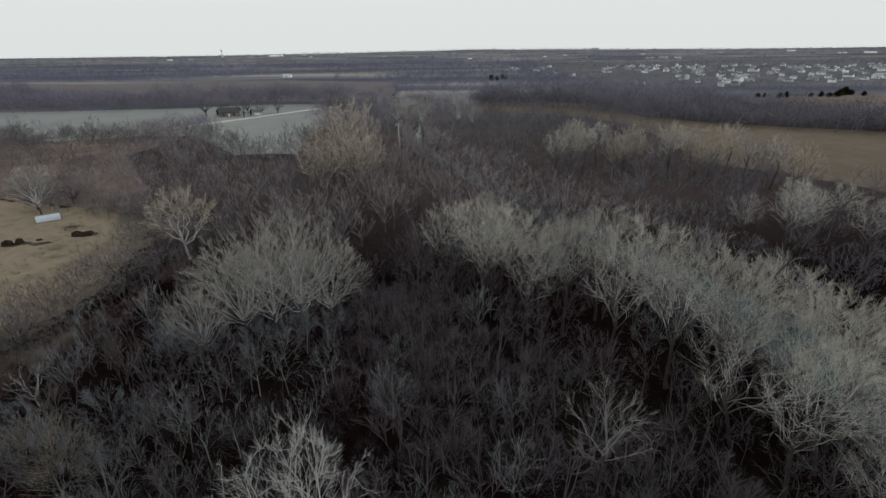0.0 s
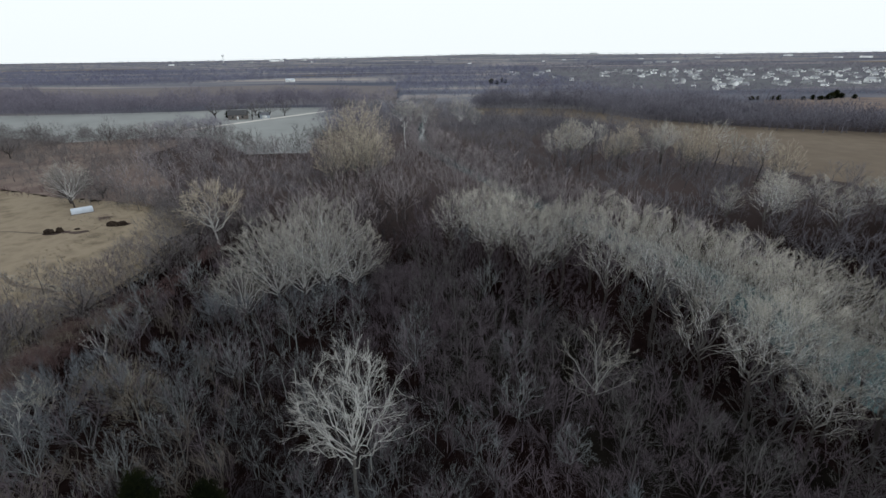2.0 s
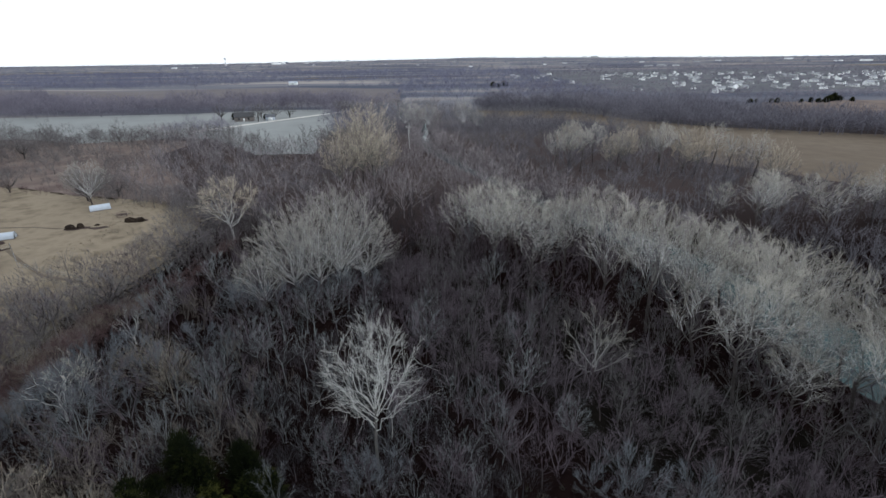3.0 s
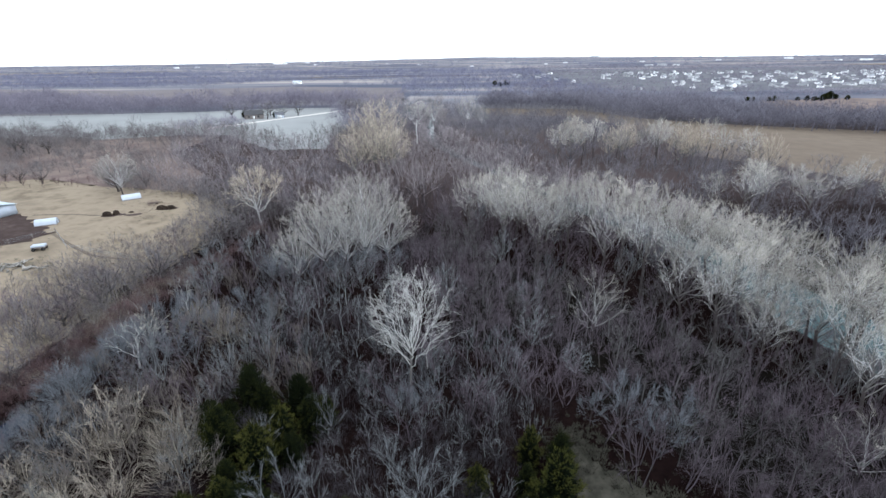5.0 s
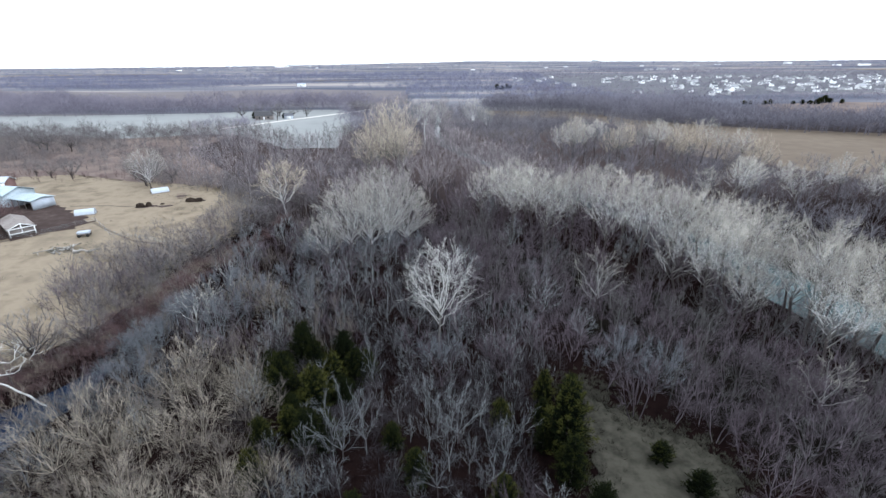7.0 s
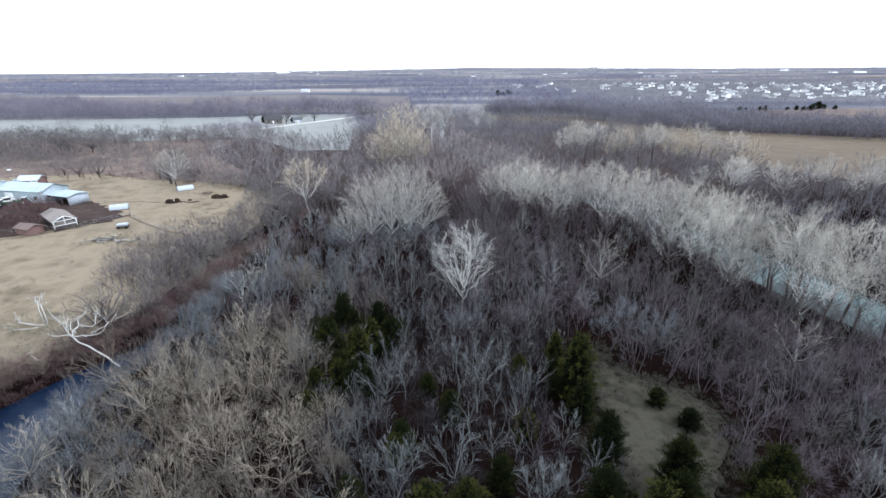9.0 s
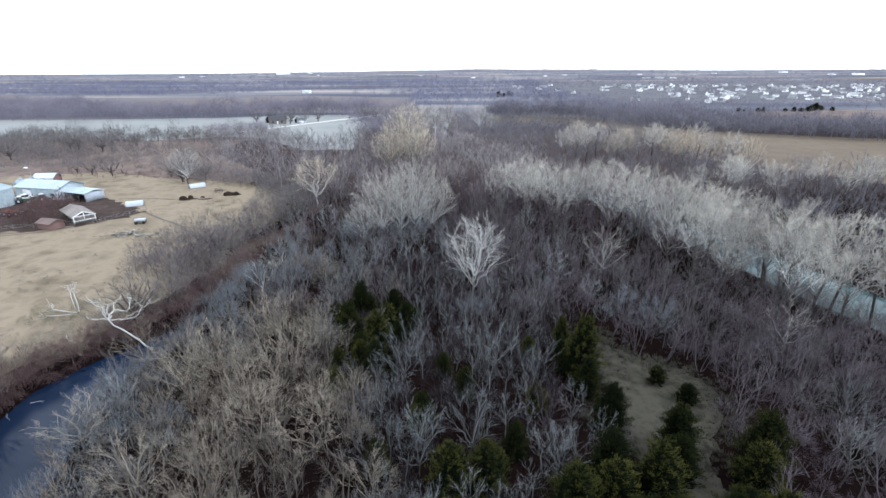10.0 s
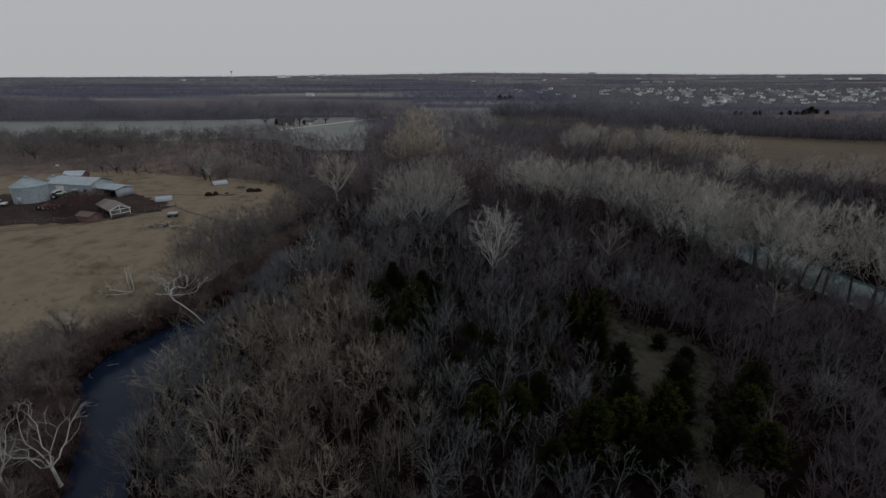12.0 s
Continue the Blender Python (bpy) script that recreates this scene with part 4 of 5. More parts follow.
# far woods: crowns of coarse twigs, joined
def crown_geo(seed, n, tw, r=4.2, h=9.5, size=1.0):
    """A rounded far crown: coarse twigs that fan out from its middle."""
    rng = random.Random(seed)
    g = Geo()
    g.spike(Vector((0, 0, -0.3)), Vector((0, 0, 1)), h * 0.7, 0.14)
    for _ in range(n):
        a, q = rng.uniform(0, 6.28), math.sqrt(rng.random())
        up = math.sqrt(max(0.0, 1 - q * q)) * rng.uniform(0.35, 1.0)
        p = Vector((math.cos(a) * r * q * 0.85, math.sin(a) * r * q * 0.85, h * (0.1 + 0.66 * up)))
        d = Vector((math.cos(a) * q + rng.gauss(0, 0.35), math.sin(a) * q + rng.gauss(0, 0.35), 0.35 + up)).normalized()
        g.spike(p, d, h * rng.uniform(0.14, 0.28) * size, tw)
    return g.arrays()


TWIGGY = [crown_geo(360 + i, 330, 0.021, 4.0, 8.5) for i in range(5)]
FINEC = [crown_geo(340 + i, 120, 0.042) for i in range(5)]
MIDC = [crown_geo(300 + i, 110, 0.075, 4.4, 9.0, 0.7) for i in range(5)]
FARC = [crown_geo(320 + i, 26, 0.24, 4.6, 9.5, 0.75) for i in range(5)]
DIM = [crown_geo(330 + i, 13, 0.45, 5.0) for i in range(5)]


def farwood(name, label, protos, polys, gap, lo, hi, keep=None, mat=None):
    sp = []
    for poly in polys:
        for x, y in scatter(R, poly, gap, keep):
            s = R.uniform(lo, hi) * (1 + 0.45 * noise.noise((x / 26, y / 26, 11)))
            sp.append((x, y, relief(x, y), R.uniform(0, 6.28), s, s * R.uniform(0.8, 1.2), R.randrange(5)))
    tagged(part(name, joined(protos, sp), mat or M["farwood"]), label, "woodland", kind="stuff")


def west_bank(x, y):
    """The strip just above the water on the pasture side."""
    return x < creek_x(y) and creek_half(y) + 0.1 < to_line(CREEK, x, y) < creek_half(y) + 6.0 + 3 * noise.noise((x / 6, y / 6, 1))


farwood("creek_brush", "red-brown bare brush along the creek bank", TWIGGY, [[(-84, -24), (-50, -24), (-50, 98), (-84, 98)]], 1.4, 0.18, 0.46, west_bank, M["redbrush"])


def verge(x, y):
    a = to_line(CREEK, x, y) - creek_half(y)
    return x < creek_x(y) and 1.0 < a < 12 + 6 * noise.noise((x / 5, y / 5, 4)) and noise.noise((x / 4, y / 4, 7)) > -0.25


farwood("bank_face_brush", "dark red-brown brush hanging down to the water", TWIGGY, [[(-78, -24), (-52, -24), (-52, 40), (-78, 40)]], 1.0, 0.16, 0.32, lambda x, y: x < creek_x(y) and creek_half(y) - 0.3 < to_line(CREEK, x, y) < creek_half(y) + 1.8, M["redbrush"])
farwood("verge_brush", "tan-brown dead weeds and brush where pasture meets the creek", TWIGGY, [[(-96, -24), (-54, -24), (-54, 60), (-96, 60)]], 1.8, 0.14, 0.4, verge, M["tanbark_stand"])
farwood("fallen_top_weeds", "grey-green weeds round the fallen white tree", TWIGGY, [[(-86, 19), (-74, 18), (-70, 25), (-76, 28), (-84, 25)]], 1.8, 0.12, 0.26, None, M["weeds"])
farwood("hedgerow", "grey bare hedgerow trees before the pale field", FINEC, [[(-330, 196), (-180, 190), (-150, 202), (-124, 232), (-150, 242), (-176, 246), (-230, 250), (-330, 256)]], 5.4, 0.5, 1.15, lambda x, y: noise.noise((x / 22, y / 14, 8)) > -0.25, M["edgetwig"])
farwood("meadow_brush", "brown-grey bare brush over the weedy meadow", FINEC, [[(-330, 140), (-160, 142), (-118, 138), (-112, 150), (-124, 172), (-140, 190), (-330, 196)]], 4.6, 0.35, 0.85, lambda x, y: noise.noise((x / 26, y / 13, 6)) > -0.2, M["edgetwig"])
CREEKSIDE = [(-58, -30), (-24, -31), (-20, -8), (-30, 12), (-34, 34), (-50, 40), (-54, 20), (-50, 0), (-48, -18)]


def browner(x, y):
    return free(x, y) and noise.noise((x / 11, y / 11, 12)) > -0.28 and to_line(CREEK, x, y) > 11 + 5 * noise.noise((x / 9, y / 9, 2))


def greyer(x, y):
    return to_line(CREEK, x, y) < 15 + 5 * noise.noise((x / 9, y / 9, 2)) and (x > -50 or y > 0 or to_line(CREEK, x, y) > 2.4)


farwood("creekside_saplings", "dense tan-brown bare sapling crowns of the bottomland", TWIGGY, [CREEKSIDE], 4.0, 0.45, 0.8, browner, M["tanbark_stand"])
farwood("overhanging_saplings", "blue-grey bare sapling crowns overhanging the creek", TWIGGY, [[(-54, -17), (-50, -24), (-40, -24), (-40, 4), (-44, 20), (-52, 26), (-55, 18), (-56, 8), (-56, -2)]], 3.4, 0.4, 0.7, greyer, M["haze"])
farwood("low_thicket", "dark grey low twigs between the bare saplings", TWIGGY, [[(-26, -31), (5, -31), (4, 20), (-4, 36), (-30, 44), (-34, 20)]], 3.3, 0.32, 0.58, free, M["shadebrush"])
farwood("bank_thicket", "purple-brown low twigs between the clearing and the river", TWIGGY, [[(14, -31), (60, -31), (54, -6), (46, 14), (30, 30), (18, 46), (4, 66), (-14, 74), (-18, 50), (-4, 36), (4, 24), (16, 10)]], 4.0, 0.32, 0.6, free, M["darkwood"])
farwood("waterside_brush", "grey-brown bare brush on the near river bank", TWIGGY, [[(70, -32), (40, -30), (26, 40), (4, 76), (20, 84), (48, 60)]], 2.2, 0.25, 0.5, lambda x, y: x < 62 and river_half(y) + 0.4 < to_line(RIVER, x, y) < river_half(y) + 8 and noise.noise((x / 6, y / 6, 3)) > -0.3, M["edgetwig"])
farwood("water_willows", "blue-grey bare willow brush at the water edge", TWIGGY, [[(-59.5, -2), (-57.5, 3), (-54, 0), (-52, -14), (-55, -11)], [(-58, 8), (-53, 6), (-49, 38), (-53.5, 38)]], 2.0, 0.34, 0.55, None, M["haze"])
farwood("far_undergrowth", "grey-brown brush of the river wood", FINEC, [LEFTWOOD, RIGHTWOOD, NORTHWOOD], 6.6, 0.4, 0.75, lambda x, y: to_line(RIVER, x, y) > river_half(y) + 1, M["riverwood"])
farwood("downstream_wood", "grey bare wood farther down the creek", FINEC, [[(-120, -33), (-66, -30), (66, -32), (110, -40), (110, -130), (-120, -130)]], 6.0, 0.6, 1.0, lambda x, y: to_line(CREEK, x, y) > 5 and to_line(RIVER, x, y) > 9, M["woodtwig"])
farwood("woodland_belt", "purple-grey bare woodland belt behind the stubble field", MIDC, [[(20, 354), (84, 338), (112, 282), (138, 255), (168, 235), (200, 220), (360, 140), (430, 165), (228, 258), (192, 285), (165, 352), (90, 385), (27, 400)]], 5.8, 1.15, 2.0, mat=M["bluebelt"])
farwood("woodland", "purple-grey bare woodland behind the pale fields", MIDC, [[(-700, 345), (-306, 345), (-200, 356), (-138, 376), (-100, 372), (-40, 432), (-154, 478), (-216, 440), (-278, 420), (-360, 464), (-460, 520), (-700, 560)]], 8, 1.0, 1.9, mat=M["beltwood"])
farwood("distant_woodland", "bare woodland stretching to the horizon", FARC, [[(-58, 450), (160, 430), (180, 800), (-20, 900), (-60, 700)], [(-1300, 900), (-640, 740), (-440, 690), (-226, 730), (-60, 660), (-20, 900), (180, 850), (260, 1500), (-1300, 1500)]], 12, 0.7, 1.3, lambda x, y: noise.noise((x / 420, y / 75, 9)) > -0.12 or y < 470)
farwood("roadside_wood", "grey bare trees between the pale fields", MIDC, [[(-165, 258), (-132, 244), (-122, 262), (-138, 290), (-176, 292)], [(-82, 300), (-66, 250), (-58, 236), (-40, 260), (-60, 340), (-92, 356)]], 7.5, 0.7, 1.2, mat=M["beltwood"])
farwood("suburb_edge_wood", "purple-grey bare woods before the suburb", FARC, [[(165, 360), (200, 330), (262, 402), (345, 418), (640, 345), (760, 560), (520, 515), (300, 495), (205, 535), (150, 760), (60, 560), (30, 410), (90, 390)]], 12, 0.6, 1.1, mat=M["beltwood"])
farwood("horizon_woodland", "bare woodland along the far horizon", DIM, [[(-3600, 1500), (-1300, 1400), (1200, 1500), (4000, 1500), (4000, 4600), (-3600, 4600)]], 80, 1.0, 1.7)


# ---------------------------------------------------------------- cedars
def cedar_geo(seed, height, width, n=1500):
    """Upswept plumes of fine sprays round a trunk, uneven in length."""
    rng = random.Random(seed)
    trunk, crown = Geo(), Geo()
    trunk.tube(bent(rng, Vector((0, 0, -0.3)), Vector((0, 0, 1)), height * 0.95, 4, 0.02, 0.05), [0.16, 0.13, 0.1, 0.06, 0.02], 6)
    tips = Geo()
    # broad inner spikes added to block light inside the crown
    for _ in range(n // 9):
        h = rng.uniform(0.03, 0.86)
        a, q = rng.uniform(0, 6.28), rng.uniform(0.1, 0.72)
        rim = width * 0.5 * (1 - h ** 1.5) ** 0.75 * q
        crown.spike(Vector((math.cos(a) * rim, math.sin(a) * rim, height * h)), Vector((math.cos(a), math.sin(a), rng.uniform(0.2, 1.2))).normalized(), 0.6, 0.17)
    plumes = max(30, n // 46)
    for i in range(plumes):
        h = 0.02 + 0.9 * (i + rng.random()) / plumes
        az = i * 2.4 + rng.uniform(-0.4, 0.4)
        rim = width * 0.5 * (1 - h ** 1.5) ** 0.75 * rng.uniform(0.7, 1.22) * (0.8 + 0.2 * min(1, h / 0.1))
        base = Vector((0, 0, height * h))
        tip = Vector((math.cos(az) * rim, math.sin(az) * rim, height * h + rim * rng.uniform(0.25, 0.75)))
        if h > 0.85:
            tip.z = max(tip.z, height * rng.uniform(0.9, 1.02))
        way = (tip - base).normalized()
        for _ in range(46):
            u = 0.25 + 0.75 * rng.random() ** 0.7
            p = base.lerp(tip, u) + Vector((rng.gauss(0, 0.14), rng.gauss(0, 0.14), rng.gauss(0, 0.12)))
            d = (way * 0.7 + Vector((rng.gauss(0, 0.45), rng.gauss(0, 0.45), rng.gauss(0.5, 0.35)))).normalized()
            # upward outer sprays get the olive tone that paints the top light
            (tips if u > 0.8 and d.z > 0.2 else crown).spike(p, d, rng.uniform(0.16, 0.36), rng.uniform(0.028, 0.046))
    return trunk, crown, tips


def cedar(seed, height, width, m, label, n=1500):
    t = thing("cedar", label, "conifer", "cedars", m)
    trunk, crown, tips = cedar_geo(seed, height, width, n)
    part("trunk", trunk, M["darkbark"], t)
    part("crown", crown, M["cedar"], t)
    part("sprays", tips, M["cedarlit"], t, "upward spray tips, top light put into their olive colour")
    return t


SHAPES = [(400, 8.4, 4.8, "tall dark green cedar at the edge of the clearing", 6400), (401, 6.8, 5.6, "broad olive-green cedar standing in the clearing", 6200),
          (402, 6.4, 4.6, "olive-green cedar among bare saplings", 5200), (403, 2.5, 3.0, "low rounded dark evergreen bush in the grass", 1400)]
cedars = []
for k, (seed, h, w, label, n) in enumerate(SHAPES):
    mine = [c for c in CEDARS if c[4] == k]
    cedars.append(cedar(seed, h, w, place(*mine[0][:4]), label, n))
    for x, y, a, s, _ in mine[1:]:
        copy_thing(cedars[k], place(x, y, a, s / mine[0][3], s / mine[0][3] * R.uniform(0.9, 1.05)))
for x, y, s in ((252, 397, 1.1), (256, 395, 0.9), (266, 391, 1.0), (270, 390, 1.2), (291, 392, 1.0), (298, 391, 1.2), (304, 390, 1.3), (309, 389, 1.2), (318, 398, 1.5), (325, 402, 1.7), (331, 404, 1.4), (336, 396, 1.1),
                (62, 646, 2.0), (70, 655, 1.6), (80, 678, 2.2), (84, 676, 1.8), (-126, 322, 1.2), (-148, 322, 1.3)):
    w = R.uniform(0.9, 1.7)
    copy_thing(cedars[3], place(x, y, R.uniform(0, 360), w * s, R.uniform(1.0, 1.5) * s))


# ---------------------------------------------------------------- single trees on the pasture and by the road
OAK = "dark bare oak with a wide twiggy crown on open ground"
oak = tree("oak", OAK, "tree", "field oaks", place(-199, 193, 0), M["darkbark"], M["oaktwig"],
           seed=150, height=9.5, clear=2.2, radius=5.4, fork=2.2, limbs=11, n2=7, n3=4, twigs=2, r0=0.3, lr=0.5, tw=0.026, tl=0.9, low=-0.05, jit=0.16, rise=0.1)
for x, y, s in ((-213, 169, 1.1), (-226, 178, 0.9), (-152, 135, 0.75), (-143, 133, 0.7), (-160, 138, 0.6), (-110, 122, 1.0), (-119, 131, 0.8), (-104, 127, 0.8), (-169, 230, 0.9), (-135, 236, 1.0), (-185, 190, 1.05), (-207, 198, 1.0),
                (-128, 312, 1.1), (-120, 322, 1.2), (-112, 330, 1.1), (-148, 330, 1.1), (-156, 320, 1.2), (-133, 332, 1.2), (-78, 352, 1.2), (-70, 345, 1.1), (-84, 362, 1.0), (-66, 40, 0.55), (-70, 46, 0.5), (-76, 6, 0.6), (-78, -4, 0.7), (-82, -10, 0.6)):
    copy_thing(oak, place(x, y, R.uniform(0, 360), s, s * R.uniform(0.85, 1.0)))

# small dark trees between the creek and the pasture
for x, y, s in ((-68.9, -4.4, 0.5), (-70.2, -2.2, 0.6), (-67.6, -7.6, 0.5), (-69.9, 1.5, 0.45), (-66.5, 9.5, 0.45), (-73, 1, 0.8), (-76, -5, 0.9), (-70.5, -9, 0.8), (-78, 4, 0.7), (-71, 8, 0.6), (-74, -12, 0.95), (-68, -14, 0.75), (-66, 17, 0.7), (-64, 21, 0.8), (-63, 25, 0.75)):
    copy_thing(R.choice((brown[4], brown[5], brown[5])), place(x, y, R.uniform(0, 360), s, s * R.uniform(0.7, 0.95)))
for i in range(44):
    y = 20 + 2.0 * i + R.uniform(-1.5, 1.5)
    s = R.uniform(0.55, 0.95)
    copy_thing(R.choice((brown[5], brown[6], brown[5], oak)), place(creek_x(y) - R.uniform(4.5, 15 if y > 34 else 9), y, R.uniform(0, 360), s * 0.9, s * R.uniform(0.75, 1.0)))

# ---------------------------------------------------------------- farm
M["tin"] = material("galvanised_sheet", [(0.25, 0.305, 0.34), (0.34, 0.40, 0.44), (0.43, 0.49, 0.53)], 1.2, 0.15, rough=0.45, metal=0.2, bump=0.1)
M["whitemetal"] = material("white_painted_sheet", [(0.34, 0.38, 0.43), (0.46, 0.50, 0.56)], 0.8, 0.1, rough=0.5, bump=0.05)
M["redpaint"] = material("barn_red_boards", [(0.125, 0.078, 0.072), (0.185, 0.12, 0.11)], 1.0, 0.2)
M["oldwood"] = material("weathered_boards", [(0.11, 0.095, 0.09), (0.19, 0.17, 0.16), (0.28, 0.26, 0.25)], 2.0, 0.2)
M["whitepaint"] = material("white_house_paint", [(0.68, 0.69, 0.70), (0.78, 0.79, 0.80)], 1.0, 0.1, rough=0.6, bump=0.05)
M["shingle"] = material("grey_roof_shingle", [(0.10, 0.105, 0.12), (0.19, 0.195, 0.21), (0.32, 0.33, 0.35)], 1.5, 0.05, per="object", spread=0.5)
M["siding"] = material("pale_house_siding", [(0.3478, 0.3577, 0.3677), (0.6458, 0.6558, 0.6658), (0.8743, 0.8839, 0.8942)], 0.3, 0.02, per="object", spread=0.7, rough=0.7)
M["glass"] = material("dark_window_glass", [(0.03, 0.035, 0.04), (0.05, 0.055, 0.06)], 1.0, 0.2, rough=0.08, bump=0, spec=0.6)
M["darkroof"] = material("dark_house_shingle", [(0.05, 0.05, 0.055), (0.085, 0.085, 0.09)], 1.5, 0.05)
M["green"] = material("green_machine_paint", [(0.03, 0.085, 0.045), (0.045, 0.12, 0.065)], 2.0, 0.3, rough=0.4)
M["red"] = material("red_machine_paint", [(0.20, 0.065, 0.05), (0.27, 0.09, 0.065)], 2.0, 0.3, rough=0.45)
M["rubber"] = material("black_tyre_rubber", [(0.02, 0.02, 0.02), (0.04, 0.04, 0.04)], 3.0, 0.3)
# colour of the lumps that stand in for black cattle
M["hay"] = material("dark_cattle_lump", [(0.018, 0.014, 0.012), (0.045, 0.034, 0.026)], 2.0, 0.4)
M["rust"] = material("rusty_steel", [(0.12, 0.092, 0.086), (0.18, 0.14, 0.13)], 3.0, 0.5)


def drum(g, r, z0, z1, sides=28, ribs=0):
    n = max(2, ribs * 2 + 1)
    rings = [(z0 + (z1 - z0) * i / (n - 1), r + (0.05 if i % 2 else 0.0)) for i in range(n)]
    for (za, ra), (zb, rb) in zip(rings, rings[1:]):
        for k in range(sides):
            a, b = 2 * math.pi * k / sides, 2 * math.pi * (k + 1) / sides
            g.quad((ra * math.cos(a), ra * math.sin(a), za), (ra * math.cos(b), ra * math.sin(b), za), (rb * math.cos(b), rb * math.sin(b), zb), (rb * math.cos(a), rb * math.sin(a), zb))


def grain_bin(x, y, r, eave, peak, label):
    t = thing("grain_bin", label, "grain bin", "grain bins", pose(x, y, 0.05))
    g = Geo()
    drum(g, r, 0, eave, ribs=9)
    part("wall", g, M["tin"], t)
    g = Geo()
    n = 28
    for k in range(n):
        a, b = 2 * math.pi * k / n, 2 * math.pi * (k + 1) / n
        ro, ri = r + 0.2, 0.5
        g.quad((ro * math.cos(a), ro * math.sin(a), eave - 0.05), (ro * math.cos(b), ro * math.sin(b), eave - 0.05), (ri * math.cos(b), ri * math.sin(b), peak), (ri * math.cos(a), ri * math.sin(a), peak))
        g.beam((ro * math.cos(a), ro * math.sin(a), eave), (ri * math.cos(a), ri * math.sin(a), peak + 0.04), 0.05)
    part("roof", g, M["tin"], t)
    g = Geo()
    drum(g, 0.55, peak - 0.1, peak + 0.35, 12)
    g.quad((-0.5, -0.5, peak + 0.35), (0.5, -0.5, peak + 0.35), (0.5, 0.5, peak + 0.35), (-0.5, 0.5, peak + 0.35))
    part("cap", g, M["tin"], t)
    g = Geo()
    g.box(-0.6, -r - 0.12, 0.3, 0.6, -r + 0.1, 2.3)
    part("door", g, M["whitemetal"], t, "white access door")
    return t


grain_bin(-150.5, 90.8, 4.7, 5.2, 7.6, "round galvanised grain bin with a conical roof")
grain_bin(-150.5, 106, 2.3, 4.0, 5.2, "small galvanised grain bin behind the big one")
grain_bin(-155.5, 107, 2.0, 3.6, 4.6, "small galvanised grain bin beside the barn")


def gable(x, y, turn, length, width, eave, ridge, walls, roofs, name, label, category, group="", over=0.35, windows=(), doors=(), open_front=False, posts=0):
    """A gabled building, its ridge along local x. windows, doors: (side, along, low, wide, high), side -1 front, 1 back."""
    t = thing(name, label, category, group, pose(x, y, 0, 0, 0, turn))
    L, W = length / 2, width / 2
    if open_front:
        for nm, box in (("back_wall", (-L, W - 0.12, -0.1, L, W, eave)), ("end_wall", (-L, -W, -0.1, -L + 0.12, W - 0.12, eave)), ("end_wall", (L - 0.12, -W, -0.1, L, W - 0.12, eave))):
            g = Geo()
            g.box(*box)
            part(nm, g, walls, t)
        for sx in (-L + 0.06, L - 0.06):
            g = Geo()
            n = len(g.v)
            for dx in (-0.06, 0.06):
                g.v += [Vector((sx + dx, -W, eave)), Vector((sx + dx, W, eave)), Vector((sx + dx, 0, ridge))]
            g.f += [(n, n + 1, n + 2), (n + 3, n + 5, n + 4), (n, n + 2, n + 5), (n, n + 5, n + 3), (n + 1, n + 4, n + 5), (n + 1, n + 5, n + 2)]
            part("gable", g, walls, t)
        for i in range(posts):
            g = Geo()
            px = -L + 0.4 + (length - 0.8) * i / max(1, posts - 1)
            g.box(px - 0.1, -W, -0.1, px + 0.1, -W + 0.2, eave)
            part("post", g, M["oldwood"], t)
    else:
        g = Geo()
        g.v += [Vector(p) for p in ((-L, -W, -0.2), (L, -W, -0.2), (L, W, -0.2), (-L, W, -0.2), (-L, -W, eave), (L, -W, eave), (L, W, eave), (-L, W, eave), (-L, 0, ridge), (L, 0, ridge))]
        g.f += [(0, 1, 5), (0, 5, 4), (1, 2, 6), (1, 6, 5), (2, 3, 7), (2, 7, 6), (3, 0, 4), (3, 4, 7), (4, 8, 7), (5, 6, 9), (4, 5, 9), (4, 9, 8), (7, 8, 9), (7, 9, 6)]
        part("wall", g, walls, t)
    k = (ridge - eave) / W
    for sgn in (-1, 1):
        g = Geo()
        a, b = (-L - over), (L + over)
        yo, zo = sgn * (W + over), eave - k * over
        low, up = [], []
        for xx, yy, zz in ((a, yo, zo), (b, yo, zo), (b, 0, ridge), (a, 0, ridge)):
            low.append(Vector((xx, yy, zz + 0.02)))
            up.append(Vector((xx, yy, zz + 0.14)))
        g.quad(*up)
        g.quad(*low)
        for i in range(4):
            g.quad(low[i], low[(i + 1) % 4], up[(i + 1) % 4], up[i])
        part("roof", g, roofs, t)
    for side, u, z, w, h in windows:
        g = Geo()
        yy = side * W
        g.box(u - w / 2, min(yy, yy + side * 0.05), z, u + w / 2, max(yy, yy + side * 0.05), z + h)
        part("window", g, M["glass"], t)
    for side, u, z, w, h in doors:
        g = Geo()
        yy = side * W
        g.box(u - w / 2, min(yy, yy + side * 0.06), z, u + w / 2, max(yy, yy + side * 0.06), z + h)
        part("door", g, M["whitepaint"], t)
    return t


gable(-143, 103, -12, 17, 9, 3.6, 5.2, M["tin"], M["tin"], "barn", "long low barn with a galvanised metal roof", "barn", doors=((-1, -4, 0, 3.2, 3.0),), windows=((-1, 2, 1.2, 1.2, 0.9), (-1, 6, 1.2, 1.2, 0.9)))
gable(-129, 98.6, -20, 9.5, 6, 2.7, 3.3, M["whitemetal"], M["tin"], "open_shed", "open-fronted metal shed joined to the barn", "shed", open_front=True, posts=4)
gable(-156.5, 119, 8, 6.4, 5, 2.9, 4.1, M["redpaint"], M["whitemetal"], "barn", "small red barn with a white metal roof", "barn", doors=((-1, 2, 0, 2.4, 2.6),))
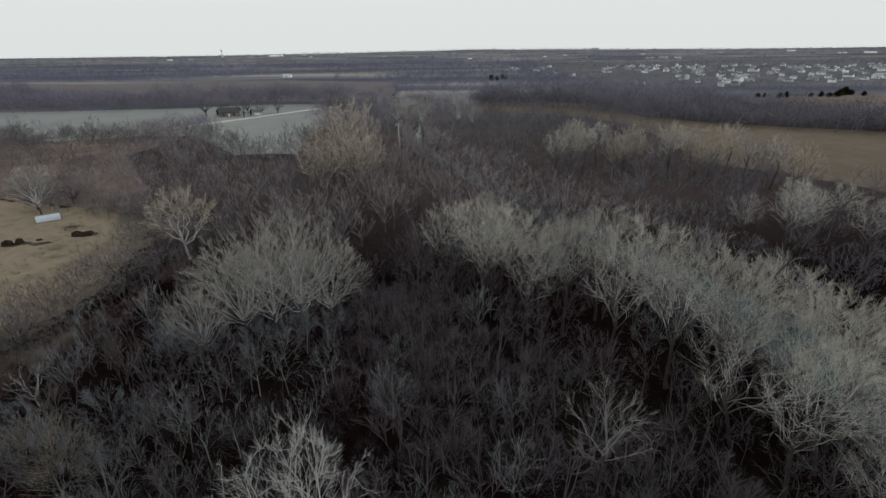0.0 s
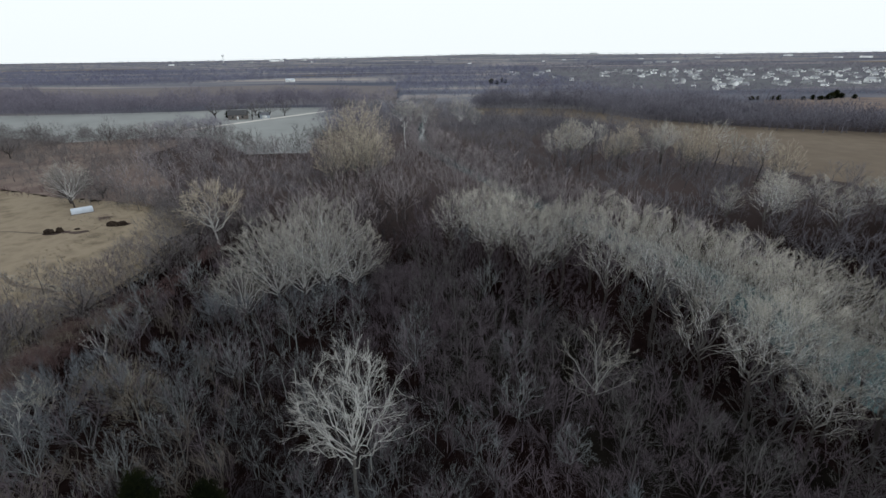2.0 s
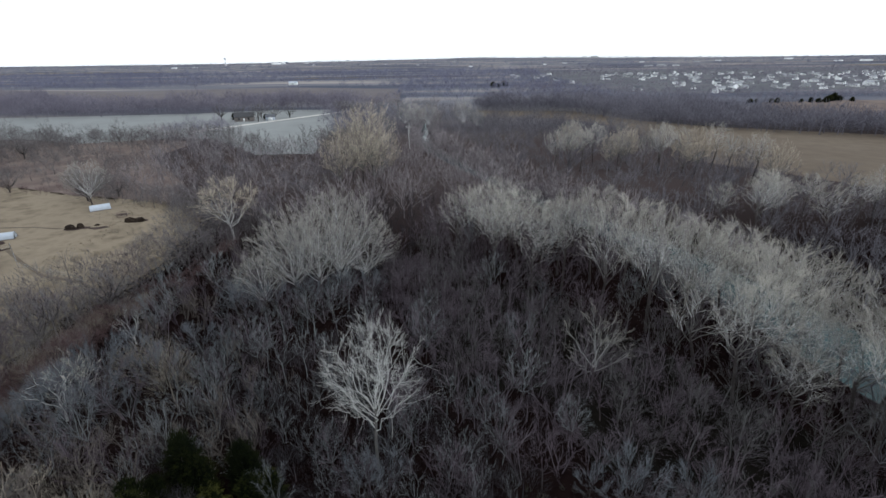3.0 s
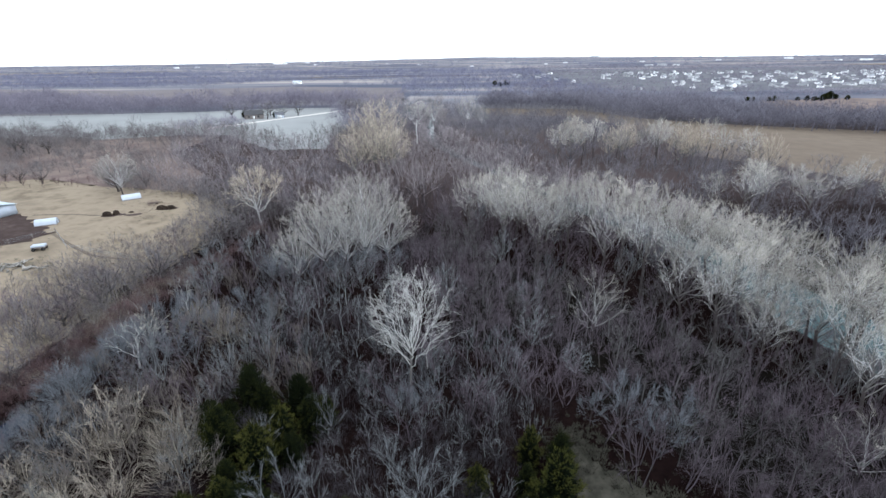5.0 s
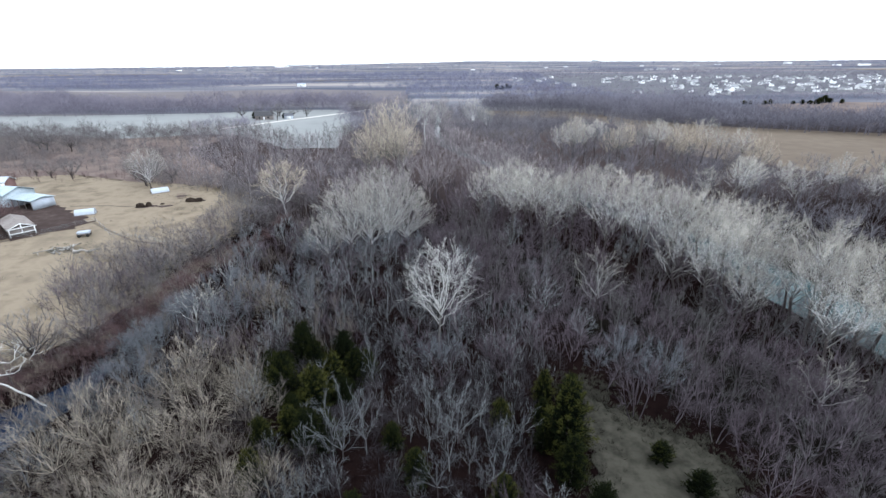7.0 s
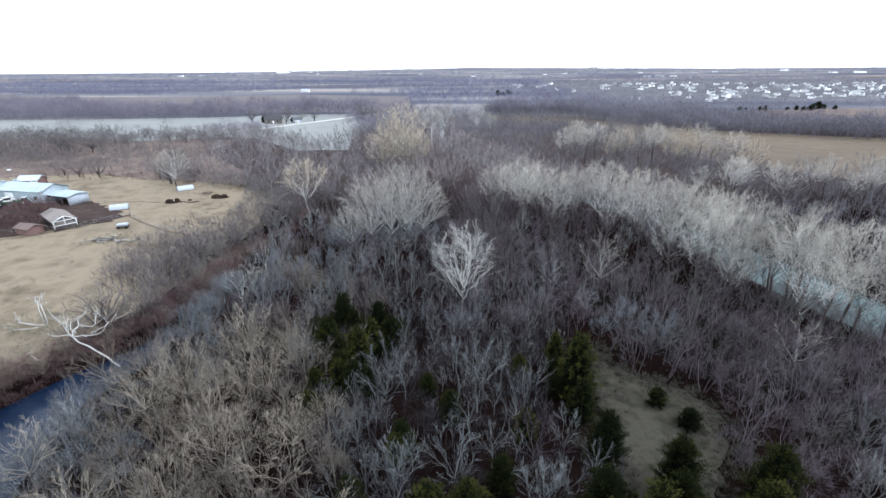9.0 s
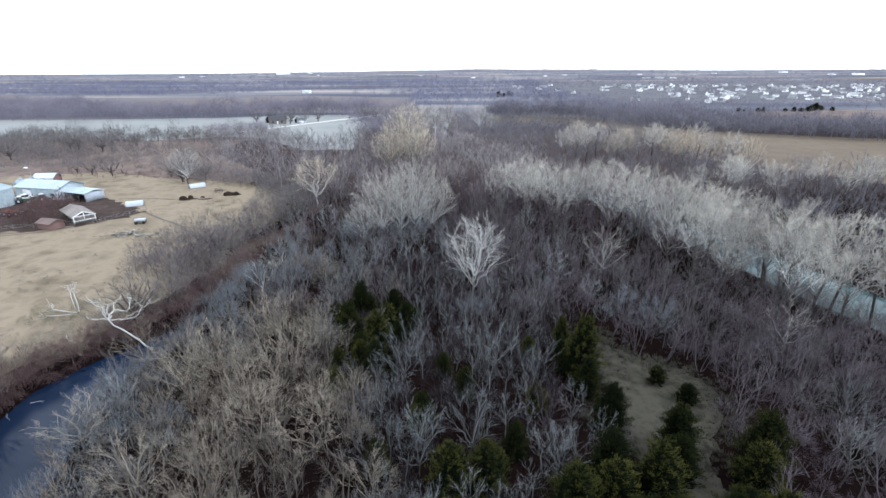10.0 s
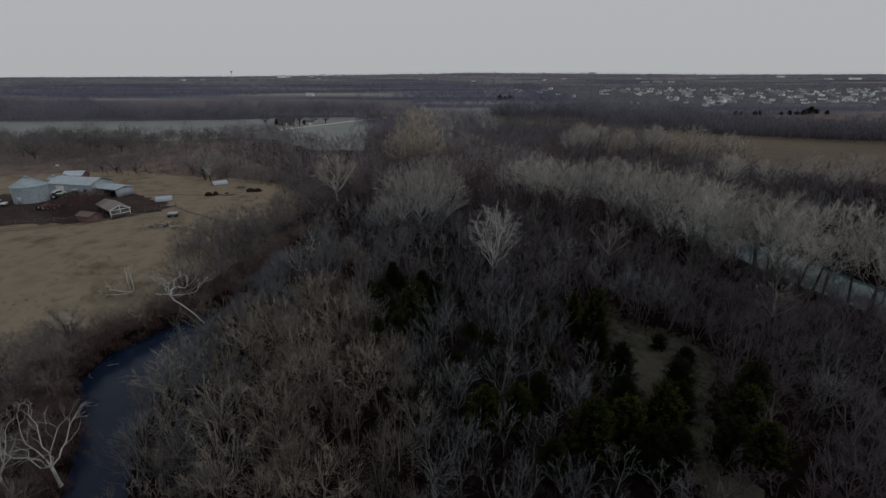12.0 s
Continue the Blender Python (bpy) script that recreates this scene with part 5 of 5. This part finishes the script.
pole_shed = gable(-115.5, 77, -40, 11, 4.8, 2.1, 3.1, M["oldwood"], M["oldwood"], "open_shed", "weathered board cattle shed open at the front", "shed", open_front=True, posts=6)
for a, b in (((5.95, -2.75, 1.95), (5.95, 0, 3.15)), ((5.95, 2.75, 1.95), (5.95, 0, 3.15)), ((5.95, -2.4, 0.9), (5.95, 2.4, 0.9)), ((5.95, -2.4, 2.05), (5.95, 2.4, 2.05)), ((5.95, -2.4, 0), (5.95, -2.4, 2.05)), ((5.95, 2.4, 0), (5.95, 2.4, 2.05)), ((5.95, 0, 0.9), (5.95, 0, 3.05))):
    g = Geo()
    g.beam(a, b, 0.12)
    part("trim", g, M["whitepaint"], pole_shed, "white painted gable trim")
gable(-117, 69.2, -20, 5, 3.5, 1.7, 2.4, M["redpaint"], M["rust"], "shed", "low rust-red shed in the barnyard", "shed")


def hoop_shed(x, y, turn, length, r, label):
    t = thing("calf_shelter", label, "animal shelter", "calf shelters", pose(x, y, 0.05, 0, 0, turn))
    g, n = Geo(), 10
    for i in range(n):
        a, b = math.pi * i / n, math.pi * (i + 1) / n
        for ro, flip in ((r, False), (r - 0.08, True)):
            q = [(-length / 2, ro * math.cos(a), ro * math.sin(a) * 1.1), (length / 2, ro * math.cos(a), ro * math.sin(a) * 1.1), (length / 2, ro * math.cos(b), ro * math.sin(b) * 1.1), (-length / 2, ro * math.cos(b), ro * math.sin(b) * 1.1)]
            g.quad(*(q[::-1] if flip else q))
    part("roof", g, M["whitemetal"], t)
    g = Geo()
    for i in range(n):
        a, b = math.pi * i / n, math.pi * (i + 1) / n
        g.quad((length / 2 - 0.05, 0, 0), (length / 2 - 0.05, r * math.cos(a), r * math.sin(a) * 1.1), (length / 2 - 0.05, r * math.cos(b), r * math.sin(b) * 1.1), (length / 2 - 0.05, 0, 0.01))
    part("end_wall", g, M["whitemetal"], t)
    for sy in (-r + 0.05, r - 0.05):
        g = Geo()
        g.box(-length / 2 - 0.2, sy - 0.08, 0, length / 2 + 0.2, sy + 0.08, 0.18)
        part("skid", g, M["oldwood"], t, "wooden skid")
    return t


hoop_shed(-100.4, 113.2, 38, 4.9, 1.35, "white curved-roof calf shelter on the pasture")
hoop_shed(-108.0, 90.2, 25, 4.6, 1.35, "white curved-roof calf shelter beside the barnyard")


def feed_wagon(x, y, turn):
    t = thing("feed_wagon", "small flat feed wagon with a white cover", "wagon", "", pose(x, y, 0.05, 0, 0, turn))
    g = Geo()
    g.box(-1.3, -0.8, 0.55, 1.3, 0.8, 0.75)
    part("bed", g, M["oldwood"], t)
    g = Geo()
    g.box(-1.25, -0.75, 0.78, 1.25, 0.75, 1.2)
    part("cover", g, M["whitemetal"], t, "white sheet cover")
    for sx in (-0.9, 0.9):
        for sy in (-0.85, 0.85):
            g = Geo()
            g.beam((sx, sy - 0.1, 0.36), (sx, sy + 0.1, 0.36), 0.36, 12)
            part("wheel", g, M["rubber"], t)


feed_wagon(-95.8, 72.6, 20)


def tractor(x, y, turn, paint, label, cab=True):
    t = thing("tractor", label, "tractor", "tractors", place(x, y, turn, 0.85, 0.85, 0.09))
    g = Geo()
    g.box(-0.4, -0.45, 0.8, 2.2, 0.45, 1.6)
    part("hood", g, paint, t)
    if cab:
        g = Geo()
        g.box(-1.5, -0.75, 1.1, -0.4, 0.75, 2.5)
        part("cab", g, M["glass"], t, "glazed cab")
        g = Geo()
        g.box(-1.6, -0.85, 2.5, -0.3, 0.85, 2.68)
        part("cab_roof", g, M["whitepaint"], t, "white cab roof")
    for sx, sy, r in ((-1.0, -1.0, 0.85), (-1.0, 1.0, 0.85), (1.7, -0.8, 0.5), (1.7, 0.8, 0.5)):
        g = Geo()
        g.beam((sx, sy - 0.22, r), (sx, sy + 0.22, r), r, 14)
        w = part("wheel", g, M["rubber"], t)
        g = Geo()
        g.beam((sx, sy - 0.24, r), (sx, sy + 0.24, r), r * 0.5, 10)
        part("rim", g, M["whitemetal"], w)
    return t


tractor(-144.5, 93.5, 20, M["green"], "green tractor with a white cab roof in the yard")
tractor(-141.5, 96, 200, M["green"], "green tractor parked against the barn")
tractor(-138.6, 80.2, 70, M["red"], "old red tractor without a cab", False)
tractor(-135.4, 79.4, 100, M["red"], "small red tractor without a cab", False)
tractor(-134.2, 82.6, 10, M["green"], "green tractor without a cab", False)


def pickup(x, y, turn, paint, label):
    t = thing("pickup_truck", label, "truck", "parked trucks", pose(x, y, 0.09, 0, 0, turn))
    g = Geo()
    g.box(-2.6, -0.95, 0.5, 2.6, 0.95, 1.05)
    part("body", g, paint, t)
    g = Geo()
    g.box(-0.4, -0.85, 1.05, 1.3, 0.85, 1.75)
    part("cab", g, M["glass"], t, "dark glazed cab")
    g = Geo()
    g.box(-0.45, -0.88, 1.75, 1.2, 0.88, 1.85)
    part("cab_roof", g, paint, t)
    for sx in (-1.7, 1.7):
        for sy in (-0.9, 0.9):
            g = Geo()
            g.beam((sx, sy - 0.12, 0.4), (sx, sy + 0.12, 0.4), 0.4, 12)
            part("wheel", g, M["rubber"], t)


pickup(-147.5, 97.0, 60, M["whitepaint"], "white pickup truck parked in the farmyard")
pickup(-156, 84, 15, M["whitepaint"], "white pickup truck parked beside the grain bin")


# made-up dark lumps, added in place of cattle at the feeding ground
def cattle_lump(x, y, turn, sx, sy, h, seed, label="dark lump standing in for a black cow on the pasture"):
    rng = random.Random(seed)
    bm = bmesh.new()
    bmesh.ops.create_icosphere(bm, subdivisions=3, radius=1)
    for v in bm.verts:
        k = 1 + 0.35 * noise.noise(v.co * 2.2 + Vector((seed, 0, 0)))
        v.co = Vector((v.co.x * sx * k, v.co.y * sy * k, max(-0.1, v.co.z * h * k)))
    me = bpy.data.meshes.new("cattle_stand_in")
    bm.to_mesh(me)
    bm.free()
    me.materials.append(M["hay"])
    ob = new("cattle_stand_in", me)
    ob.matrix_basis = pose(x, y, 0.05, 0, 0, turn)
    tagged(ob, label, "hay", "hay lumps")


for i, (x, y, a, sx, sy, h) in enumerate(((-96.8, 96.6, 10, 1.3, 0.6, 1.2), (-94.9, 97.6, 30, 0.8, 0.5, 1.3), (-84.8, 101.8, 5, 1.5, 0.6, 1.3), (-82.6, 102.2, 20, 1.2, 0.6, 1.2), (-92, 99.5, 0, 0.7, 0.4, 0.4))):
    cattle_lump(x, y, a, sx, sy, h, 11 * i + 3)
for k, (x, y, a, b) in enumerate(((-95.5, 97.2, 3.2, 1.3), (-90.2, 97.4, 2.6, 1.0), (-83.8, 102.4, 3.0, 1.2), (-90.8, 108.6, 1.6, 0.8))):
    patch("feeding_ground", [(x + a * math.cos(u), y + b * math.sin(u) + 0.2 * a * math.cos(u)) for u in (0.0, 0.7, 1.4, 2.1, 2.8, 3.5, 4.2, 4.9, 5.6)], M["mud"], "trampled dark feeding ground on the pasture", "mud", z=0.09, wobble=0.4, step=0.8, seed=90 + k)


def hay_ring(x, y):
    t = thing("hay_feeder", "round rusty steel hay feeder on the pasture", "hay feeder", "", pose(x, y, 0.05))
    for z in (0.1, 0.55, 1.1):
        g = Geo()
        pts = [Vector((1.2 * math.cos(k * math.pi / 10), 1.2 * math.sin(k * math.pi / 10), z)) for k in range(21)]
        g.tube(pts, [0.05] * 21, 4)
        part("hoop", g, M["rust"], t)
    for k in range(12):
        a = k * math.pi / 6
        g = Geo()
        g.beam((1.2 * math.cos(a), 1.2 * math.sin(a), 0), (1.2 * math.cos(a), 1.2 * math.sin(a), 1.15), 0.035)
        part("upright", g, M["rust"], t)


hay_ring(-90, 106.5)


def yard_lamp(x, y, h):
    t = thing("yard_lamp", "white farmyard lamp on a tall pole", "lamp", "", pose(x, y, 0))
    g = Geo()
    g.tube([Vector((0, 0, -0.2)), Vector((0, 0, h))], [0.12, 0.09], 8)
    part("pole", g, M["oldwood"], t)
    g = Geo()
    g.beam((0, 0, h - 0.2), (-1.0, 0, h), 0.06)
    part("arm", g, M["whitemetal"], t)
    g = Geo()
    g.box(-1.5, -0.3, h - 0.1, -0.6, 0.3, h + 0.3)
    part("lamp_head", g, M["whitepaint"], t)


yard_lamp(-155, 111, 7.6)


def fence(line, label):
    t = thing("fence", label, "fence", "pasture fences", pose(0, 0, 0))
    for (x0, y0), (x1, y1) in zip(line, line[1:]):
        n = max(1, int(math.hypot(x1 - x0, y1 - y0) / 4))
        for k in range(n):
            x, y = x0 + (x1 - x0) * k / n, y0 + (y1 - y0) * k / n
            g = Geo()
            g.tube([Vector((x, y, -0.2)), Vector((x, y, 1.35))], [0.08, 0.07], 5)
            part("post", g, M["oldwood"], t)
        for z in (0.5, 0.85, 1.2):
            g = Geo()
            g.beam((x0, y0, z), (x1, y1, z), 0.012, 3)
            part("wire", g, M["tin"], t)


farwood("yard_brush", "red-grey bare brush beside the cattle shed", FINEC, [[(-132, 70), (-121, 68.5), (-119, 73), (-122, 82), (-128, 90), (-134, 92), (-135, 80)]], 2.4, 0.4, 0.7, None, M["redbrush"])
fence([(-101, 84), (-90, 73), (-76, 68), (-68, 64)], "wire fence on wooden posts across the pasture")
fence([(-101, 84), (-108, 72), (-135, 66), (-165, 60)], "wire fence on wooden posts round the barnyard")


def log_pile(x, y, n, seed):
    rng = random.Random(seed)
    t = thing("log_pile", "scattered pile of grey weathered logs on the pasture", "log pile", "log piles", pose(x, y, 0.05))
    for k in range(n):
        g = Geo()
        px, py, a, half, r = rng.gauss(0, 1.9), rng.gauss(0, 1.1), rng.uniform(0, 3.1), rng.uniform(0.4, 1.5), rng.uniform(0.07, 0.19)
        z = r + (0.22 if k % 3 == 0 else 0.0)
        dx, dy = math.cos(a) * half, math.sin(a) * half
        pts = [Vector((px - dx, py - dy, z)), Vector((px + rng.uniform(-0.15, 0.15), py + rng.uniform(-0.15, 0.15), z + rng.uniform(-0.02, 0.15))), Vector((px + dx, py + dy, z + rng.uniform(0, 0.3)))]
        g.tube(pts, [r, r * 0.92, r * 0.75], 7)
        part("log", g, M["oldlog"], t)


M["oldlog"] = material("bleached_log_wood", [(0.10, 0.095, 0.088), (0.20, 0.19, 0.175), (0.33, 0.315, 0.29)], 2.5, 0.4, per="object", spread=0.4)
log_pile(-92.5, 64.0, 16, 41)
log_pile(-96.2, 62.8, 9, 42)
log_pile(-89.2, 62.2, 9, 43)
farwood("pile_weeds", "grey-green dead weeds round the log piles", TWIGGY, [[(-100, 60), (-86, 58.5), (-84, 65), (-92, 69), (-99, 67)]], 1.5, 0.06, 0.15, lambda x, y: noise.noise((x / 4, y / 4, 2)) > -0.2, M["weeds"])
farwood("pasture_weeds", "thin brown-grey weed patches over the grazed pasture", TWIGGY, [[(-128, 58), (-112, 62), (-99, 73), (-86, 70), (-68, 56), (-64, 62), (-82, 76), (-98, 86), (-106, 78), (-118, 69), (-132, 66)], [(-130, 20), (-76, 12), (-72, 34), (-70, 60), (-84, 58), (-104, 40)], [(-100, 90), (-72, 92), (-76, 108), (-100, 112)], [(-86, 60), (-62, 30), (-60, 84), (-72, 104)]], 1.9, 0.04, 0.11, lambda x, y: noise.noise((x / 9, y / 7, 5)) > 0.08 or (abs(y - 68 - 0.3 * (x + 92)) < 4 and noise.noise((x / 4, y / 4, 5)) > -0.3), M["tanbark_stand"])
thicket("barnyard_brush", "bare brush round the farm buildings", [[(-150, 70), (-138, 67), (-136, 74), (-146, 79)], [(-175, 128), (-120, 128), (-118, 134), (-175, 142)]], 3.6, M["redbrush"], 0.3, 0.6)
farwood("pasture_edge_brush", "brown-grey bare brush along the pasture edge", FINEC, [[(-72, -14), (-70, 0), (-72, 8), (-80, 10), (-92, -4), (-90, -24)], [(-80, 42), (-63, 28), (-58, 62), (-54, 96), (-62, 112), (-82, 118), (-72, 98), (-68, 74), (-80, 58)], [(-112, 122), (-80, 112), (-76, 122), (-118, 138)]], 3.4, 0.4, 0.85, None, M["edgetwig"])

# ---------------------------------------------------------------- house by the gravel road, far barn
gable(-139, 317, 15, 12, 8, 3, 5.5, M["oldwood"], M["darkroof"], "house", "farmhouse with a dark roof among bare trees", "house", windows=((-1, -3, 1, 1.2, 1.3), (-1, 3, 1, 1.2, 1.3)), doors=((-1, 0, 0, 1.1, 2.1),))
gable(-122, 319, 15, 6, 4.5, 2.4, 3.8, M["whitemetal"], M["shingle"], "garage", "small white garage beside the farmhouse", "garage", doors=((-1, 0, 0, 3, 2.2),))
gable(-245, 790, 5, 13, 7, 3.2, 5, M["whitepaint"], M["whitemetal"], "barn", "white barn alone in the far fields", "barn", doors=((-1, 0, 0, 4, 4),))

# ---------------------------------------------------------------- suburb
HOUSE = "small suburban house with pale siding"
homes = [gable(x, y, a, l, w, e, r, M["siding"], M["shingle"], "house", HOUSE, "house", "suburb houses",
               windows=((-1, -2.4, 0.8, 1.0, 1.2), (-1, 1.0, 0.8, 1.0, 1.2)), doors=((-1, l / 2 - 1.6, 0, 2.4, 2.1),))
         for x, y, a, l, w, e, r in ((216, 548, 10, 10, 6, 3.6, 5.8), (330, 560, 95, 8.5, 7, 3.6, 6.2), (420, 570, 20, 12, 6, 2.9, 5.0), (510, 590, 5, 9, 7, 3.9, 6.5))]
SUBURB = [(120, 900), (160, 720), (205, 540), (300, 500), (388, 530), (520, 520), (700, 560), (1200, 950), (1100, 1700), (250, 1700), (160, 1200)]
R2 = random.Random(21)
lots = sorted(scatter(R2, SUBURB, 36, lambda x, y: noise.noise((x / 160, y / 160, 5)) > -0.25), key=lambda p: p[1])[:250]
for x, y in lots:
    s = R2.uniform(0.55, 0.95)
    copy_thing(R2.choice(homes), place(x, y, R2.choice((0, 90, 20, 110, 200)) + R2.uniform(-8, 8), s, s))
farwood("suburb_trees", "bare yard trees between the suburb houses", DIM, [SUBURB], 15.5, 0.45, 0.9, lambda x, y: noise.noise((x / 90, y / 90, 2)) > -0.25, M["beltwood"])
patch("suburb_lawns", SUBURB, material("dormant_lawn", [(0.065, 0.068, 0.082), (0.100, 0.102, 0.114), (0.16, 0.158, 0.156)], 0.03, 0.012), "dormant suburban lawns and streets", "lawn", z=0.05, seed=12)

# the town on the horizon
TOWN = "pale low commercial building on the horizon"
hall = gable(-1150, 3000, 0, 46, 24, 9, 11, M["siding"], M["shingle"], "commercial_building", TOWN, "building", "town buildings")
for x, y, s in ((-1053, 3176, 1.2), (-1020, 3190, 0.8), (-900, 3300, 0.6), (-960, 3900, 1.0), (-850, 3900, 0.8), (-780, 3800, 0.7), (1153, 3900, 1.1), (1080, 3900, 0.8), (650, 1600, 0.5), (700, 1620, 0.6), (760, 1650, 0.4), (-1316, 2450, 0.5), (-1240, 2500, 0.5),
                (542, 2268, 0.4), (600, 2300, 0.35), (1840, 2708, 0.8), (1682, 2014, 0.8), (1600, 2050, 0.6), (1750, 2100, 0.7), (300, 2400, 0.35), (420, 2100, 0.3), (900, 2300, 0.4), (1100, 2200, 0.5), (1300, 2400, 0.5), (-300, 2600, 0.3), (-120, 2300, 0.3), (100, 1900, 0.3), (60, 2900, 0.4), (-700, 2700, 0.35)):
    copy_thing(hall, place(x, y, R2.uniform(-15, 15), s, s, relief(x, y)))


def water_tower(x, y, h):
    t = thing("water_tower", "white municipal water tower on the horizon", "water tower", "", pose(x, y, relief(x, y)))
    g = Geo()
    g.tube([Vector((0, 0, -1)), Vector((0, 0, h * 0.75))], [3.5, 2.5], 12)
    part("column", g, M["whitepaint"], t)
    g = Geo()
    rs = [(0.7, 2.5), (0.76, 6), (0.85, 8), (0.94, 6), (1.0, 0.5)]
    g.tube([Vector((0, 0, h * z)) for z, _ in rs], [r for _, r in rs], 16)
    part("tank", g, M["whitepaint"], t)


water_tower(-1340, 3100, 48)
for i, (x0, y0, x1, y1, mt) in enumerate(((-1200, 900, -500, 960, "tilled"), (-300, 1020, 120, 1060, "stubble"), (-900, 1250, -200, 1320, "frost"), (-2500, 1700, -900, 1850, "stubble"), (1200, 1400, 2600, 1560, "stubble"), (900, 1950, 1900, 2100, "tilled"), (-700, 1900, 200, 2000, "tilled"))):
    patch("distant_field", [(x0, y0), (x1, y0 + 15), (x1 + 40, y1), (x0 - 30, y1 - 10)], M[mt], "bare winter field among distant woods", "field", z=0.3 + relief((x0 + x1) / 2, y1), seed=30 + i)


# ---------------------------------------------------------------- dead grass at the edges of the open ground
def tuft_geo(seed):
    rng = random.Random(seed)
    g = Geo()
    for _ in range(9):
        a = rng.uniform(0, 6.28)
        g.spike(Vector((math.cos(a) * 0.12, math.sin(a) * 0.12, -0.02)), Vector((math.cos(a) * 0.6, math.sin(a) * 0.6, 1)).normalized(), rng.uniform(0.25, 0.55), 0.035)
    return g.arrays()


TUFTS = [tuft_geo(600 + i) for i in range(6)]


def tufts(name, label, line, reach, count, mat, seed):
    rng = random.Random(seed)
    sp = []
    while len(sp) < count:
        k = rng.randrange(len(line))
        (x0, y0), (x1, y1) = line[k], line[(k + 1) % len(line)]
        u = rng.random()
        x, y = x0 + (x1 - x0) * u + rng.gauss(0, reach), y0 + (y1 - y0) * u + rng.gauss(0, reach)
        if to_line(CREEK, x, y) > 11:
            s = rng.uniform(0.6, 1.5)
            sp.append((x, y, relief(x, y) + 0.03, rng.uniform(0, 6.28), s, s, rng.randrange(6)))
    tagged(part(name, joined(TUFTS, sp), mat), label, "grass", kind="stuff")


tufts("clearing_grass", "thin dead grass tufts round the clearing", CLEAR, 1.3, 1500, M["clearing"], 31)
tufts("pasture_grass", "dry tan grass tufts along the pasture edge", [(-72, 4), (-66, 20), (-64, 34), (-66, 55), (-62, 72), (-66, 98), (-76, 112), (-92, 121)], 2.2, 1500, M["pasture"], 32)
